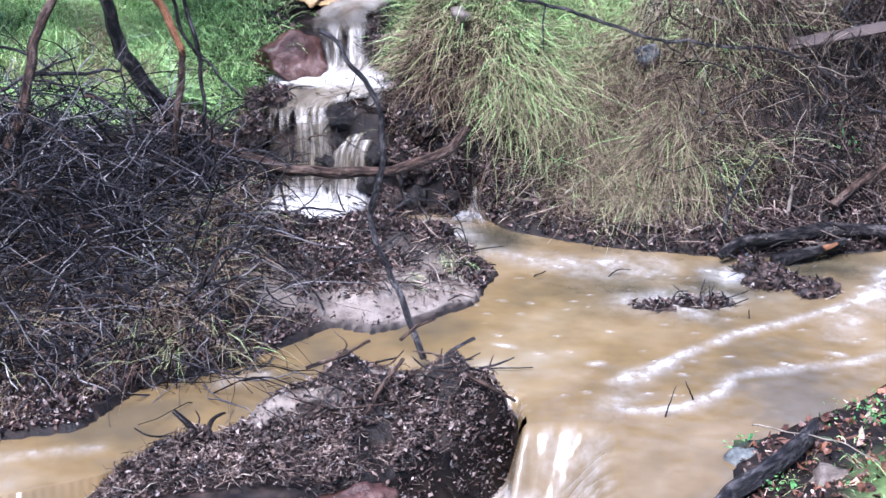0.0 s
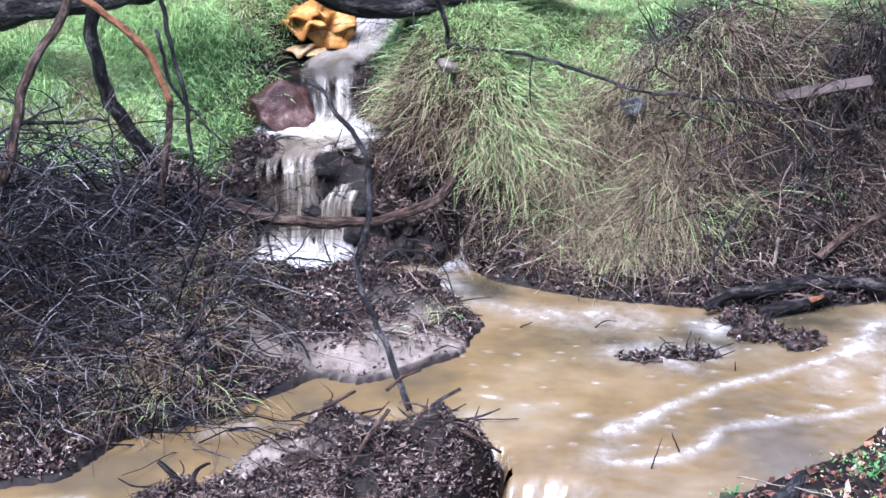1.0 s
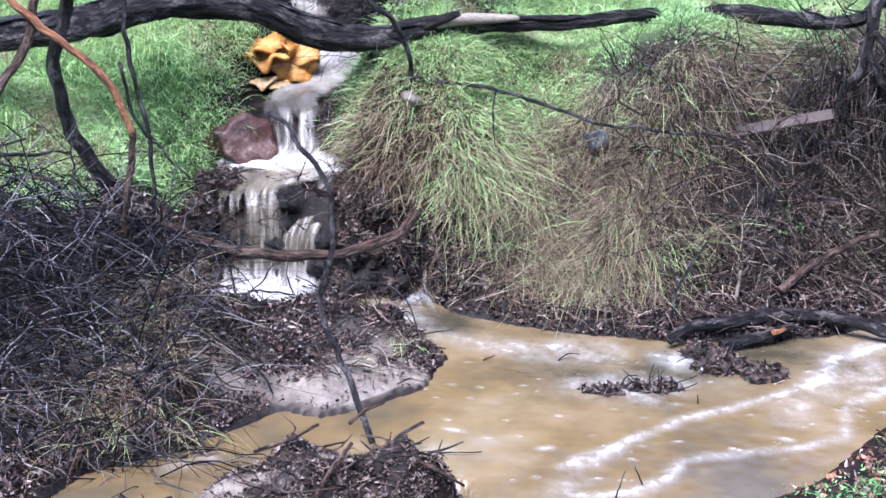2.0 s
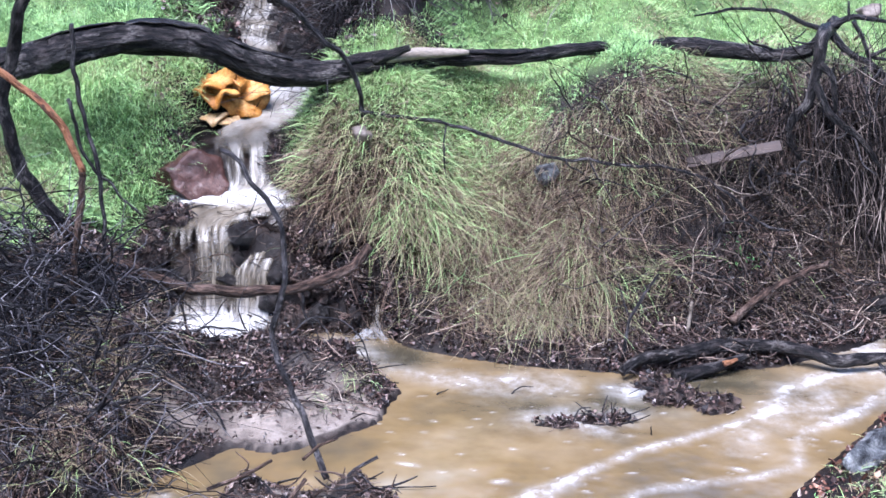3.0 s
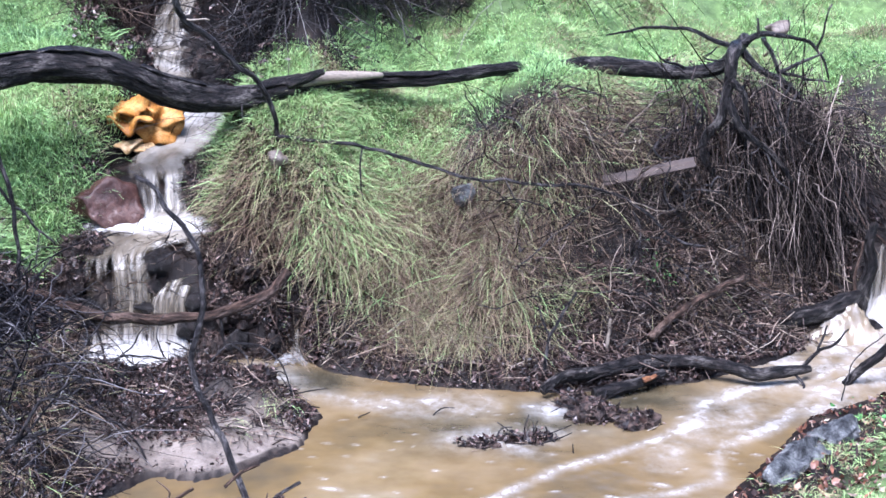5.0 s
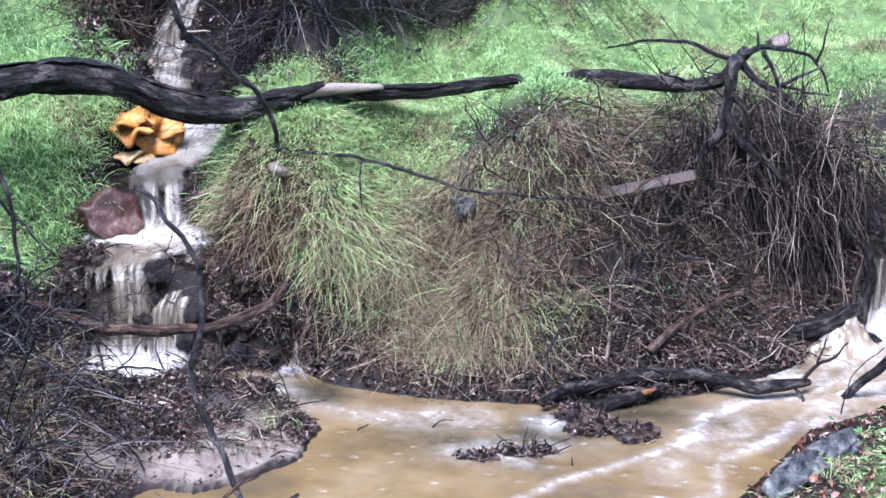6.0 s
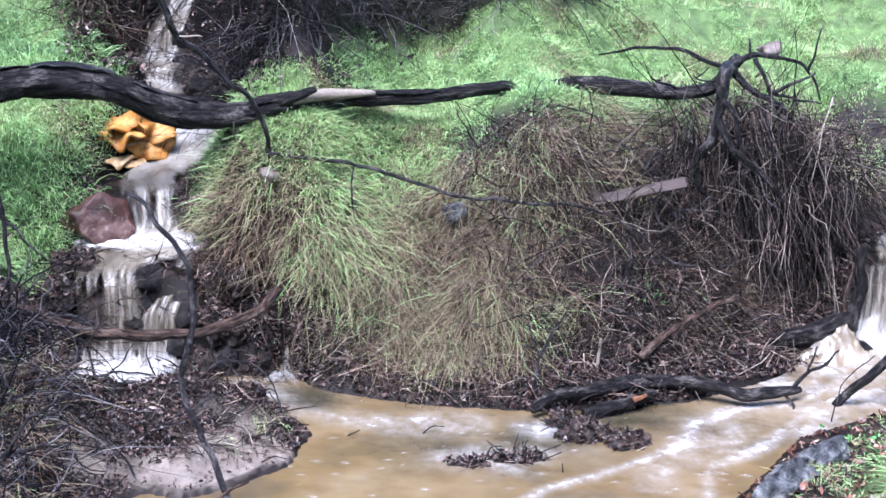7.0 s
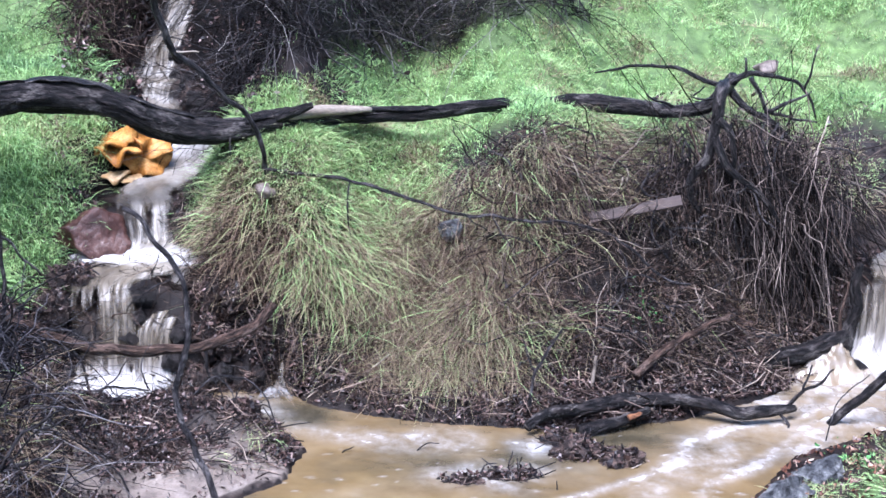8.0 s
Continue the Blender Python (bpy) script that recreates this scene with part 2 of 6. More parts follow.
M_PALEFUNGUS = surface("pale_orange_fungus_flesh", [(0.25, (0.2, 0.09, 0.03)), (0.5, (0.4, 0.24, 0.1)), (0.75, (0.52, 0.4, 0.25))], 8, (0.35, 0.6), 0.5, 0.012)
M_PLANK = surface("weathered_plank", [(0.3, (0.016, 0.0095, 0.007)), (0.55, (0.038, 0.0235, 0.0175)), (0.8, (0.075, 0.051, 0.039))], 9, (0.5, 0.8), 0.5, 0.005, (0.15, 1, 1), 7)


# ---- small tools ----
rng = np.random.default_rng(7)


def value_noise(x, y, seed=0):
    x, y = np.asarray(x, float), np.asarray(y, float)
    i, j = np.floor(x).astype(np.int64), np.floor(y).astype(np.int64)
    u, v = x - i, y - j
    u, v = u * u * (3 - 2 * u), v * v * (3 - 2 * v)

    def h(a, b):
        n = (a * 374761393 + b * 668265263 + seed * 1442695041) & 0x7FFFFFFF
        n = ((n ^ (n >> 13)) * 1274126177) & 0x7FFFFFFF
        return ((n ^ (n >> 16)) & 0xFFFF) / 65535.0

    return (h(i, j) * (1 - u) + h(i + 1, j) * u) * (1 - v) + (h(i, j + 1) * (1 - u) + h(i + 1, j + 1) * u) * v


def fbm(x, y, f=1.0, octaves=4, seed=0):
    x, y = np.asarray(x, float), np.asarray(y, float)
    s, a, tot = 0.0, 1.0, 0.0
    for k in range(octaves):
        s = s + a * (value_noise(x * f + 17.3 * k, y * f - 9.1 * k, seed + k) - 0.5)
        tot += a
        f, a = f * 2.03, a * 0.5
    return s / tot * 2


def smooth(v, lo, hi):
    t = np.clip((np.asarray(v, float) - lo) / (hi - lo), 0, 1)
    return t * t * (3 - 2 * t)


def fast_mesh(name, verts, quads=None, tris=None, flat=False):
    me = bpy.data.meshes.new(name)
    verts = np.asarray(verts, np.float32).reshape(-1, 3)
    loops, starts, at = [], [], 0
    for faces, k in ((quads, 4), (tris, 3)):
        if faces is not None and len(faces):
            f = np.asarray(faces, np.int32).reshape(-1, k)
            loops.append(f.ravel())
            starts.append(at + np.arange(len(f), dtype=np.int32) * k)
            at += f.size
    loops, starts = np.concatenate(loops), np.concatenate(starts)
    me.vertices.add(len(verts))
    me.vertices.foreach_set("co", verts.ravel())
    me.loops.add(len(loops))
    me.loops.foreach_set("vertex_index", loops)
    me.polygons.add(len(starts))
    me.polygons.foreach_set("loop_start", starts)
    me.update(calc_edges=True)
    me.polygons.foreach_set("use_smooth", np.full(len(starts), not flat))
    me.validate()
    return me


def put_attr(me, name, values):
    me.attributes.new(name, "FLOAT", "POINT").data.foreach_set("value", np.asarray(values, np.float32))


def thing(name, label, category, place=(0, 0, 0), group="", kind=""):
    ob = new(name)
    ob.location = place
    ob.empty_display_size = 0.1
    return tagged(ob, label, category, group, kind)


def part(name, mesh, material, parent=None, label="", place=None):
    """Links a mesh as one object under a thing or part. The mesh is in world metres unless it is given a place."""
    ob = new(name, mesh)
    mesh.materials.append(material)
    if place is not None:
        ob.location = place
    if parent is not None:
        base, p = Vector((0, 0, 0)), parent
        while p is not None:
            base, p = base + p.location, p.parent
        ob.parent = parent
        ob.location = ob.location - base
    return tagged(ob, label) if label else ob


def spline(points, n):
    """n points along a smooth curve through the points."""
    p = np.asarray(points, float)
    if len(p) < 3:
        t = np.linspace(0, 1, n)[:, None]
        return p[0] * (1 - t) + p[-1] * t
    d = np.r_[0, np.cumsum(np.linalg.norm(np.diff(p[:, :3], axis=0), axis=1))]
    s = np.linspace(0, d[-1], n)
    slope = np.gradient(p, d, axis=0)
    k = np.clip(np.searchsorted(d, s, side="right") - 1, 0, len(p) - 2)
    h = (d[k + 1] - d[k])[:, None]
    t = (s - d[k])[:, None] / h
    return (p[k] * (2 * t**3 - 3 * t**2 + 1) + slope[k] * h * (t**3 - 2 * t**2 + t)
            + p[k + 1] * (-2 * t**3 + 3 * t**2) + slope[k + 1] * h * (t**3 - t**2))


def tubes(curves, radii, sides=5, rough=0.0, seed=1, shape=None):
    """curves (n, m, 3) and radii (n, m) as closed tubes: vertices, quads."""
    c, r = np.asarray(curves, float), np.asarray(radii, float)
    n, m = r.shape
    t = np.gradient(c, axis=1)
    t /= np.linalg.norm(t, axis=2, keepdims=True) + 1e-9
    ref = np.where(np.abs(t[:, :1, 2:]) > 0.8, np.array([1.0, 0.2, 0.1]), np.array([0.05, 0.1, 1.0]))
    a = np.cross(t, np.broadcast_to(ref, t.shape))
    a /= np.linalg.norm(a, axis=2, keepdims=True) + 1e-9
    b = np.cross(t, a)
    ang = np.pi / 2 + np.arange(sides) * 2 * np.pi / sides
    rr = r[:, :, None] * np.ones(sides)
    if shape is not None:
        rr = rr * shape
    if rough:
        g = np.random.default_rng(seed)
        w = g.normal(0, 1, (n, m, sides))
        ridge = g.normal(0, 1, (n, 1, sides)) * 0.8
        w = (w + np.roll(w, 1, 1) + np.roll(w, -1, 1)) / 1.7 + ridge
        rr = rr * (1 + rough * w)
    v = c[:, :, None, :] + rr[..., None] * (np.cos(ang)[:, None] * a[:, :, None, :] + np.sin(ang)[:, None] * b[:, :, None, :])
    idx = np.arange(n * m * sides).reshape(n, m, sides)
    q = np.stack([idx[:, :-1], np.roll(idx, -1, 2)[:, :-1], np.roll(idx, -1, 2)[:, 1:], idx[:, 1:]], -1).reshape(-1, 4)
    caps = []
    if sides == 4:
        caps = np.concatenate([idx[:, 0, ::-1], idx[:, -1]])
        q = np.concatenate([q, caps])
        return v.reshape(-1, 3), q, None
    tri = []
    for ring, flip in ((idx[:, 0], True), (idx[:, -1], False)):
        for k in range(1, sides - 1):
            f = np.stack([ring[:, 0], ring[:, k], ring[:, k + 1]], -1)
            tri.append(f[:, ::-1] if flip else f)
    return v.reshape(-1, 3), q, np.concatenate(tri)


def limb(points, r0, r1, sides=10, n=40, rough=0.06, wobble=0.0, seed=3):
    """One branch: a tapering, furrowed, slightly uneven tube through the points."""
    g = np.random.default_rng(seed)
    c = spline(points, n)
    if wobble:
        w = g.normal(0, wobble, c.shape)
        for _ in range(2):
            w = (w + np.roll(w, 1, 0) + np.roll(w, -1, 0)) / 3
        w[0] = w[-1] = 0
        c = c + w
    r = np.linspace(r0, r1, n) if np.ndim(r0) == 0 else np.interp(np.linspace(0, 1, n), np.linspace(0, 1, len(r0)), r0)
    r0 = float(np.max(r0))
    v = np.r_[0, np.cumsum(np.linalg.norm(np.diff(c, axis=0), axis=1))]
    r = r * (1 + 0.10 * fbm(v, v * 0 + seed, 3.0 / max(0.25, r0 * 12), 3, seed))
    U, V = np.meshgrid(np.arange(sides) / sides, v)
    bump_r = 1 + rough * 2.2 * fbm(U * sides * 0.55, V * 5, 1.0, 3, seed + 1) + rough * 1.5 * fbm(U * 3, V * 2.5, 1.0, 2, seed + 2)
    if r0 > 0.03:
        bump_r = bump_r + 0.07 * smooth(fbm(U * 5, V * 3.2, 1.0, 3, seed + 4), 0.0, 0.06) - 0.09 * smooth(fbm(U * 4, V * 1.3, 1.0, 3, seed + 6), 0.18, 0.24)
    me = fast_mesh("limb", *tubes(c[None], r[None], sides, 0, seed, bump_r[None]))
    uv = me.uv_layers.new(name="UVMap")
    li = np.empty(len(me.loops), np.int32)
    me.loops.foreach_get("vertex_index", li)
    uv.data.foreach_set("uv", np.stack([(U * 2 * np.pi * r0).ravel() + seed, V.ravel()], -1)[li].astype(np.float32).ravel())
    return me


def ribbons(root, way, length, width, rise, fall, segs=3, roll=None):
    """Grass blades: strips that leave the root upwards and bend over along way."""
    n = len(root)
    s = np.linspace(0, 1, segs + 1)
    up = np.array([0, 0, 1.0])
    c = (root[:, None] + (length[:, None] * s)[..., None] * way[:, None]
         + (length[:, None] * (rise[:, None] * s - fall[:, None] * s * s))[..., None] * up)
    side = np.cross(way, up)
    side = side / (np.linalg.norm(side, axis=1, keepdims=True) + 1e-9)
    if roll is not None:
        side = side * np.cos(roll)[:, None] + up * np.sin(roll)[:, None]
    w = width[:, None] * np.array([0.8, 1.0, 0.75, 0.15] if segs == 3 else [0.9, 0.85, 0.12])
    v = np.stack([c - side[:, None] * w[..., None] / 2, c + side[:, None] * w[..., None] / 2], 2)
    idx = np.arange(n * (segs + 1) * 2).reshape(n, segs + 1, 2)
    q = np.stack([idx[:, :-1, 0], idx[:, :-1, 1], idx[:, 1:, 1], idx[:, 1:, 0]], -1)
    return v.reshape(-1, 3), q.reshape(-1, 4)


# ---- lie of the land ----
POOL = np.array([
    (-1.15, 11.2), (-0.45, 11.25), (0.25, 11.0), (0.42, 10.75), (0.77, 10.55), (1.12, 10.4), (1.8, 10.25), (2.7, 10.35),
    (3.5, 10.8), (4.0, 11.25), (4.6, 11.5), (4.6, 10.7), (4.0, 10.15), (3.25, 9.72), (2.9, 9.22), (2.2, 8.3), (1.73, 7.95),
    (1.4, 7.7), (1.33, 7.2), (1.2, 6.8), (0.9, 6.9), (0.88, 7.5), (0.86, 7.98), (0.42, 7.98), (0.38, 8.08), (0.26, 8.27), (0.15, 8.44), (-0.03, 8.64), (-0.34, 8.6), (-0.56, 8.6),
    (-0.78, 8.4), (-0.94, 8.25), (-1.0, 8.02), (-1.1, 7.86), (-1.32, 7.74), (-1.48, 7.52), (-1.6, 7.3), (-1.64, 7.0), (-1.85, 6.6), (-3.6, 6.4), (-4.6, 6.6), (-3.2, 7.7), (-2.16, 7.8), (-1.8, 7.9),
    (-1.57, 8.4), (-1.07, 8.66), (-0.77, 9.03), (-0.62, 9.19), (-0.39, 9.09), (-0.08, 9.27), (0.18, 9.51), (0.33, 9.98),
    (0.2, 10.3), (-0.15, 10.6), (-0.5, 10.74), (-1.1, 10.82),
])
# water stations: x, y, water height, half width
CASCADE = np.array([
    (0.3, 17.0, 3.4, 0.3), (-0.2, 15.0, 2.62, 0.25), (-0.46, 14.0, 2.2, 0.17), (-0.57, 13.8, 1.99, 0.15), (-0.64, 13.62, 1.8, 0.16),
    (-0.71, 13.45, 1.6, 0.28), (-0.72, 13.25, 1.44, 0.28), (-0.36, 12.9, 1.35, 0.26), (-0.34, 12.68, 1.28, 0.24), (-0.5, 12.4, 1.17, 0.28), (-0.76, 12.1, 1.09, 0.3),
    (-0.7, 11.95, 1.0, 0.26), (-0.67, 11.8, 0.84, 0.26), (-0.7, 11.65, 0.75, 0.42), (-0.74, 11.5, 0.7, 0.4), (-0.86, 11.38, 0.52, 0.42), (-0.85, 11.28, 0.4, 0.42),
    (-0.84, 11.21, 0.12, 0.42), (-0.82, 11.12, 0.0, 0.42), (-0.76, 10.98, -0.02, 0.42),
])
INLET = np.array([
    (8.5, 12.3, 0.9, 0.5, 0.1), (6.5, 12.15, 0.8, 0.5, 0.1), (5.4, 12.0, 0.7, 0.45, 0.2), (4.9, 11.85, 0.65, 0.42, 0.55), (4.72, 11.66, 0.63, 0.4, 0.5), (4.66, 11.55, 0.57, 0.4, 0.28), (4.62, 11.46, 0.4, 0.41, 0.32), (4.58, 11.38, 0.2, 0.42, 0.45), (4.5, 11.26, 0.06, 0.44, 0.85), (4.3, 11.0, 0.02, 0.45, 0.8), (4.05, 10.75, 0.0, 0.42, 0.7),
])
# sheets of water that break over the cascade's steps: x, y, water height, half width, foam
UPPER_FALL = np.array([
    (0.3, 17.0, 3.4, 0.3, 0.2), (-0.2, 15.0, 2.62, 0.25, 0.2), (-0.46, 14.0, 2.2, 0.15, 0.35), (-0.58, 13.78, 1.98, 0.13, 0.4), (-0.64, 13.64, 1.87, 0.17, 0.2), (-0.66, 13.58, 1.74, 0.2, 0.35), (-0.69, 13.52, 1.66, 0.25, 0.5), (-0.72, 13.44, 1.62, 0.27, 0.25), (-0.75, 13.38, 1.52, 0.29, 0.45),
    (-0.7, 13.2, 1.44, 0.22, 0.35), (-0.36, 12.9, 1.36, 0.24, 0.75), (-0.34, 12.7, 1.3, 0.23, 0.85), (-0.46, 12.5, 1.22, 0.24, 0.65), (-0.62, 12.27, 1.14, 0.27, 0.5), (-0.7, 12.08, 1.09, 0.24, 0.4), (-0.68, 11.97, 1.05, 0.24, 0.35),
    (-0.67, 11.87, 0.94, 0.25, 0.25), (-0.66, 11.77, 0.82, 0.26, 0.45), (-0.71, 11.68, 0.77, 0.49, 1.0), (-0.72, 11.58, 0.76, 0.48, 0.95), (-0.8, 11.51, 0.73, 0.4, 0.25),
    (-0.9, 11.43, 0.68, 0.31, 0.05), (-0.94, 11.35, 0.63, 0.29, 0.05), (-0.94, 11.28, 0.56, 0.27, 0.1), (-0.93, 11.22, 0.38, 0.23, 0.2), (-0.94, 11.17, 0.2, 0.22, 0.3), (-0.93, 11.1, 0.08, 0.27, 1.0), (-0.86, 11.0, 0.05, 0.32, 1.0), (-0.75, 10.86, 0.02, 0.34, 0.95), (-0.68, 10.76, -0.03, 0.3, 0.7),
])
RIGHT_VEIL = np.array([(-0.46, 11.62, 0.765, 0.1, 0.5), (-0.46, 11.54, 0.74, 0.1, 0.4), (-0.47, 11.47, 0.66, 0.09, 0.35), (-0.48, 11.42, 0.58, 0.09, 0.35), (-0.52, 11.35, 0.52, 0.07, 0.3), (-0.56, 11.28, 0.46, 0.1, 0.2),
                       (-0.6, 11.22, 0.37, 0.15, 0.25), (-0.61, 11.17, 0.22, 0.16, 0.3), (-0.61, 11.11, 0.09, 0.17, 0.8), (-0.58, 11.03, 0.02, 0.2, 0.9), (-0.5, 10.93, -0.04, 0.16, 0.5)])
POCKET = np.array([(-0.12, 11.5, 0.6, 0.06, 0.7), (-0.2, 11.42, 0.57, 0.08, 0.9), (-0.33, 11.38, 0.55, 0.08, 1.0), (-0.42, 11.33, 0.53, 0.05, 0.6)])
TRICKLE = np.array([(0.21, 11.16, 0.2, 0.018, 0.0), (0.21, 11.1, 0.16, 0.022, 0.1), (0.2, 11.05, 0.11, 0.03, 0.2), (0.2, 11.01, 0.06, 0.05, 0.45), (0.19, 10.97, 0.03, 0.1, 1.0), (0.17, 10.88, 0.012, 0.14, 0.9), (0.14, 10.75, 0.01, 0.12, 0.6)])
OUTLET = np.array([
    (0.64, 8.1, -0.1, 0.2, 0.0), (0.63, 8.0, -0.2, 0.22, 0.1), (0.58, 7.85, -0.36, 0.3, 0.6), (0.52, 7.55, -0.38, 0.38, 0.9),
    (0.35, 7.2, -0.44, 0.38, 0.4), (-0.2, 6.85, -0.5, 0.35, 0.4), (-0.9, 6.4, -0.55, 0.35, 0.2), (-2.5, 5.5, -0.65, 0.4, 0.2), (-6.0, 4.6, -0.9, 0.6, 0.2),
])


def pool_distance(x, y):
    """Metres from the pool's edge, negative inside it."""
    p = np.stack([np.ravel(x), np.ravel(y)], -1)
    best, inside = np.full(len(p), 1e9), np.zeros(len(p), bool)
    for a, b in zip(POOL, np.roll(POOL, -1, 0)):
        ab, ap = b - a, p - a
        t = np.clip(ap @ ab / (ab @ ab), 0, 1)
        best = np.minimum(best, np.hypot(*(ap - t[:, None] * ab).T))
        cross = (a[1] > p[:, 1]) != (b[1] > p[:, 1])
        with np.errstate(divide="ignore", invalid="ignore"):
            inside ^= cross & (p[:, 0] < (b[0] - a[0]) * (p[:, 1] - a[1]) / (b[1] - a[1] + 1e-12) + a[0])
    return np.where(inside, -best, best).reshape(np.shape(x))


def along_stream(st, x, y):
    """Distance from a stream's middle line, and its water height and half width there."""
    p = np.stack([np.ravel(x), np.ravel(y)], -1)
    best, zw, hw = np.full(len(p), 1e9), np.zeros(len(p)), np.zeros(len(p))
    for a, b in zip(st[:-1], st[1:]):
        ab, ap = b[:2] - a[:2], p - a[:2]
        t = np.clip(ap @ ab / (ab @ ab), 0, 1)
        d = np.hypot(*(ap - t[:, None] * ab).T)
        near = d < best
        best = np.where(near, d, best)
        zw = np.where(near, a[2] + t * (b[2] - a[2]), zw)
        hw = np.where(near, a[3] + t * (b[3] - a[3]), hw)
    s = np.shape(x)
    return best.reshape(s), zw.reshape(s), hw.reshape(s)


def pile(x, y, spots):
    """Extra height of debris heaps at x, y."""
    return sum(h * np.exp(-(((x - cx) / rx) ** 2 + ((y - cy) / ry) ** 2)) for cx, cy, rx, ry, h in spots)


DAM = [(-0.52, 8.44, 0.2, 0.09, 0.08), (0.02, 8.3, 0.12, 0.13, 0.2), (0.2, 8.08, 0.14, 0.14, 0.17), (-0.4, 8.02, 0.14, 0.1, 0.07), (-0.25, 8.15, 0.22, 0.1, 0.05), (-1.25, 7.62, 0.15, 0.1, 0.06), (-1.52, 7.38, 0.12, 0.1, 0.06), (-0.62, 7.75, 0.25, 0.1, 0.04), (-0.2, 7.82, 0.25, 0.1, 0.05)]
SANDBAR_HEAP = [(-0.6, 10.15, 0.45, 0.28, 0.13), (-1.02, 10.15, 0.25, 0.3, 0.1), (-0.1, 10.22, 0.28, 0.2, 0.12), (0.1, 10.05, 0.14, 0.1, 0.06)]
SLABS = [(-0.03, 9.62, 0.34, 0.3, 1.0), (-0.42, 9.33, 0.25, 0.2, 1.0), (-0.98, 9.42, 0.17, 0.17, 0.9)]
SAND_PATCHES = [(-0.8, 8.06, 0.3, 0.2, 1.0), (-0.22, 8.42, 0.18, 0.1, 1.0), (-0.85, 7.88, 0.2, 0.08, 0.8)]


def land(x, y):
    """Height of the ground, and what grows there: distance to the pool, the far bank's share, distance beyond the nearest stream's edge."""
    x, y = np.asarray(x, float), np.asarray(y, float)
    d = pool_distance(x, y)
    far = np.interp(d / (0.48 + 0.52 * smooth(x, 0.3, 1.3)) * (1 + 0.18 * fbm(x, y, 0.9, 2, 61)), [0, 0.15, 0.5, 0.85, 1.25, 1.6, 1.95, 2.4, 4, 8, 60], [0, 0.07, 0.2, 0.55, 1.02, 1.35, 1.5, 1.6, 2.35, 3.0, 8])
    left = np.interp(y - 8.4 + 0.25 * fbm(x, y, 0.8, 3, 40), [-1, 0, 0.4, 1, 2, 3, 4, 6, 10, 60], [0, 0.08, 0.22, 0.35, 0.6, 1.02, 1.5, 2.4, 3.2, 8])
    left = np.minimum(left + 0.3 * np.maximum(0, -2.3 - x) * smooth(y, 8, 10.5), 0.03 + 1.3 * np.maximum(d, 0))
    nearb = np.interp(d, [0, 0.12, 0.5, 1.5, 6, 8, 60], [0, 0.04, 0.08, 0.4, 2.0, 2.4, 4.0])
    low = np.minimum(nearb, 0.09 + 0.4 * np.maximum(0, 6.9 - y))
    nearb = nearb + (low - nearb) * (1 - smooth(x, 0.6, 1.0)) * smooth(x, -3.2, -2.4)
    ds = d + 0.05 * fbm(x, y, 5, 3, 141)
    sandy = 0.006 + 0.032 * smooth(ds, -0.01, 0.03) + (0.03 * smooth(ds, 0.3, 0.33) + 0.10 * smooth(d, 0.1, 0.6) + 0.02 * fbm(x, y, 6, 3, 143)) * (1 - 0.75 * smooth(y, 10.1, 10.6))
    w_left = smooth(-x + 0.25 * smooth(y, 10.9, 11.5), 1.05, 1.4)
    w_sand = (1 - w_left) * smooth(-x, -0.45, -0.3) * (1 - smooth(y, 10.9, 11.15)) * smooth(y, 8.5, 8.8)
    w_near = smooth(np.interp(x, [-60, -5, -2, -1.5, -1.3, -1, -0.75, 0.3, 0.6, 1, 4.6, 60], [7.0, 7.0, 7.3, 7.8, 8.2, 8.5, 8.88, 8.98, 8.9, 8.8, 11.0, 12]) - y, -0.15, 0.15)
    z = far * (1 - w_left) + left * w_left
    z = z * (1 - w_sand) + np.minimum(sandy, z + 0.2) * w_sand
    z = z * (1 - w_near) + nearb * w_near
    for cx, cy, h, r in ((-0.12, 11.3, 0.3, 0.15), (0.14, 11.22, 0.22, 0.14), (0.0, 11.8, 0.22, 0.25), (0.45, 11.55, 0.12, 0.2), (1.1, 12.2, 0.06, 0.5), (2.08, 12.1, 0.12, 0.25), (2.9, 11.2, 0.12, 0.4)):
        z = z + h * np.exp(-((x - cx) ** 2 + (y - cy) ** 2) / (2 * r * r))
    z = z + pile(x, y, DAM) * smooth(d, 0.0, 0.08) * w_near + pile(x, y, SANDBAR_HEAP) * smooth(d, 0.0, 0.25) * (1 + 0.5 * fbm(x, y, 5, 3, 311)) * (1 - w_near)
    rough = smooth(d, 0.02, 0.5) * (1 - 0.75 * w_near * smooth(-x, -1.0, -0.8) * smooth(y, 6.6, 7.0))
    z = z + rough * (0.10 * fbm(x, y, 0.9, 3, 3) + 0.13 * fbm(x, y, 2.1, 2, 19) * smooth(d, 0.3, 0.8) + 0.06 * fbm(x, y, 4.0, 3, 9)) + 0.008 * smooth(d, -0.02, 0.1) * fbm(x, y, 16, 2, 5)
    z = z + 0.11 * fbm(x, y, 6.0, 3, 201) * smooth(d, 0.02, 0.15) * w_near * (1 - smooth(x, 0.45, 0.6)) * smooth(y, 7.1, 7.4)
    z = z + 0.5 * smooth(d, 3, 12) * fbm(x, y, 0.12, 3, 21)
    z = np.where(d < 0, -0.02 - 0.3 * smooth(-d, 0, 0.35), z)
    gap = np.full(np.shape(x), 9.0)
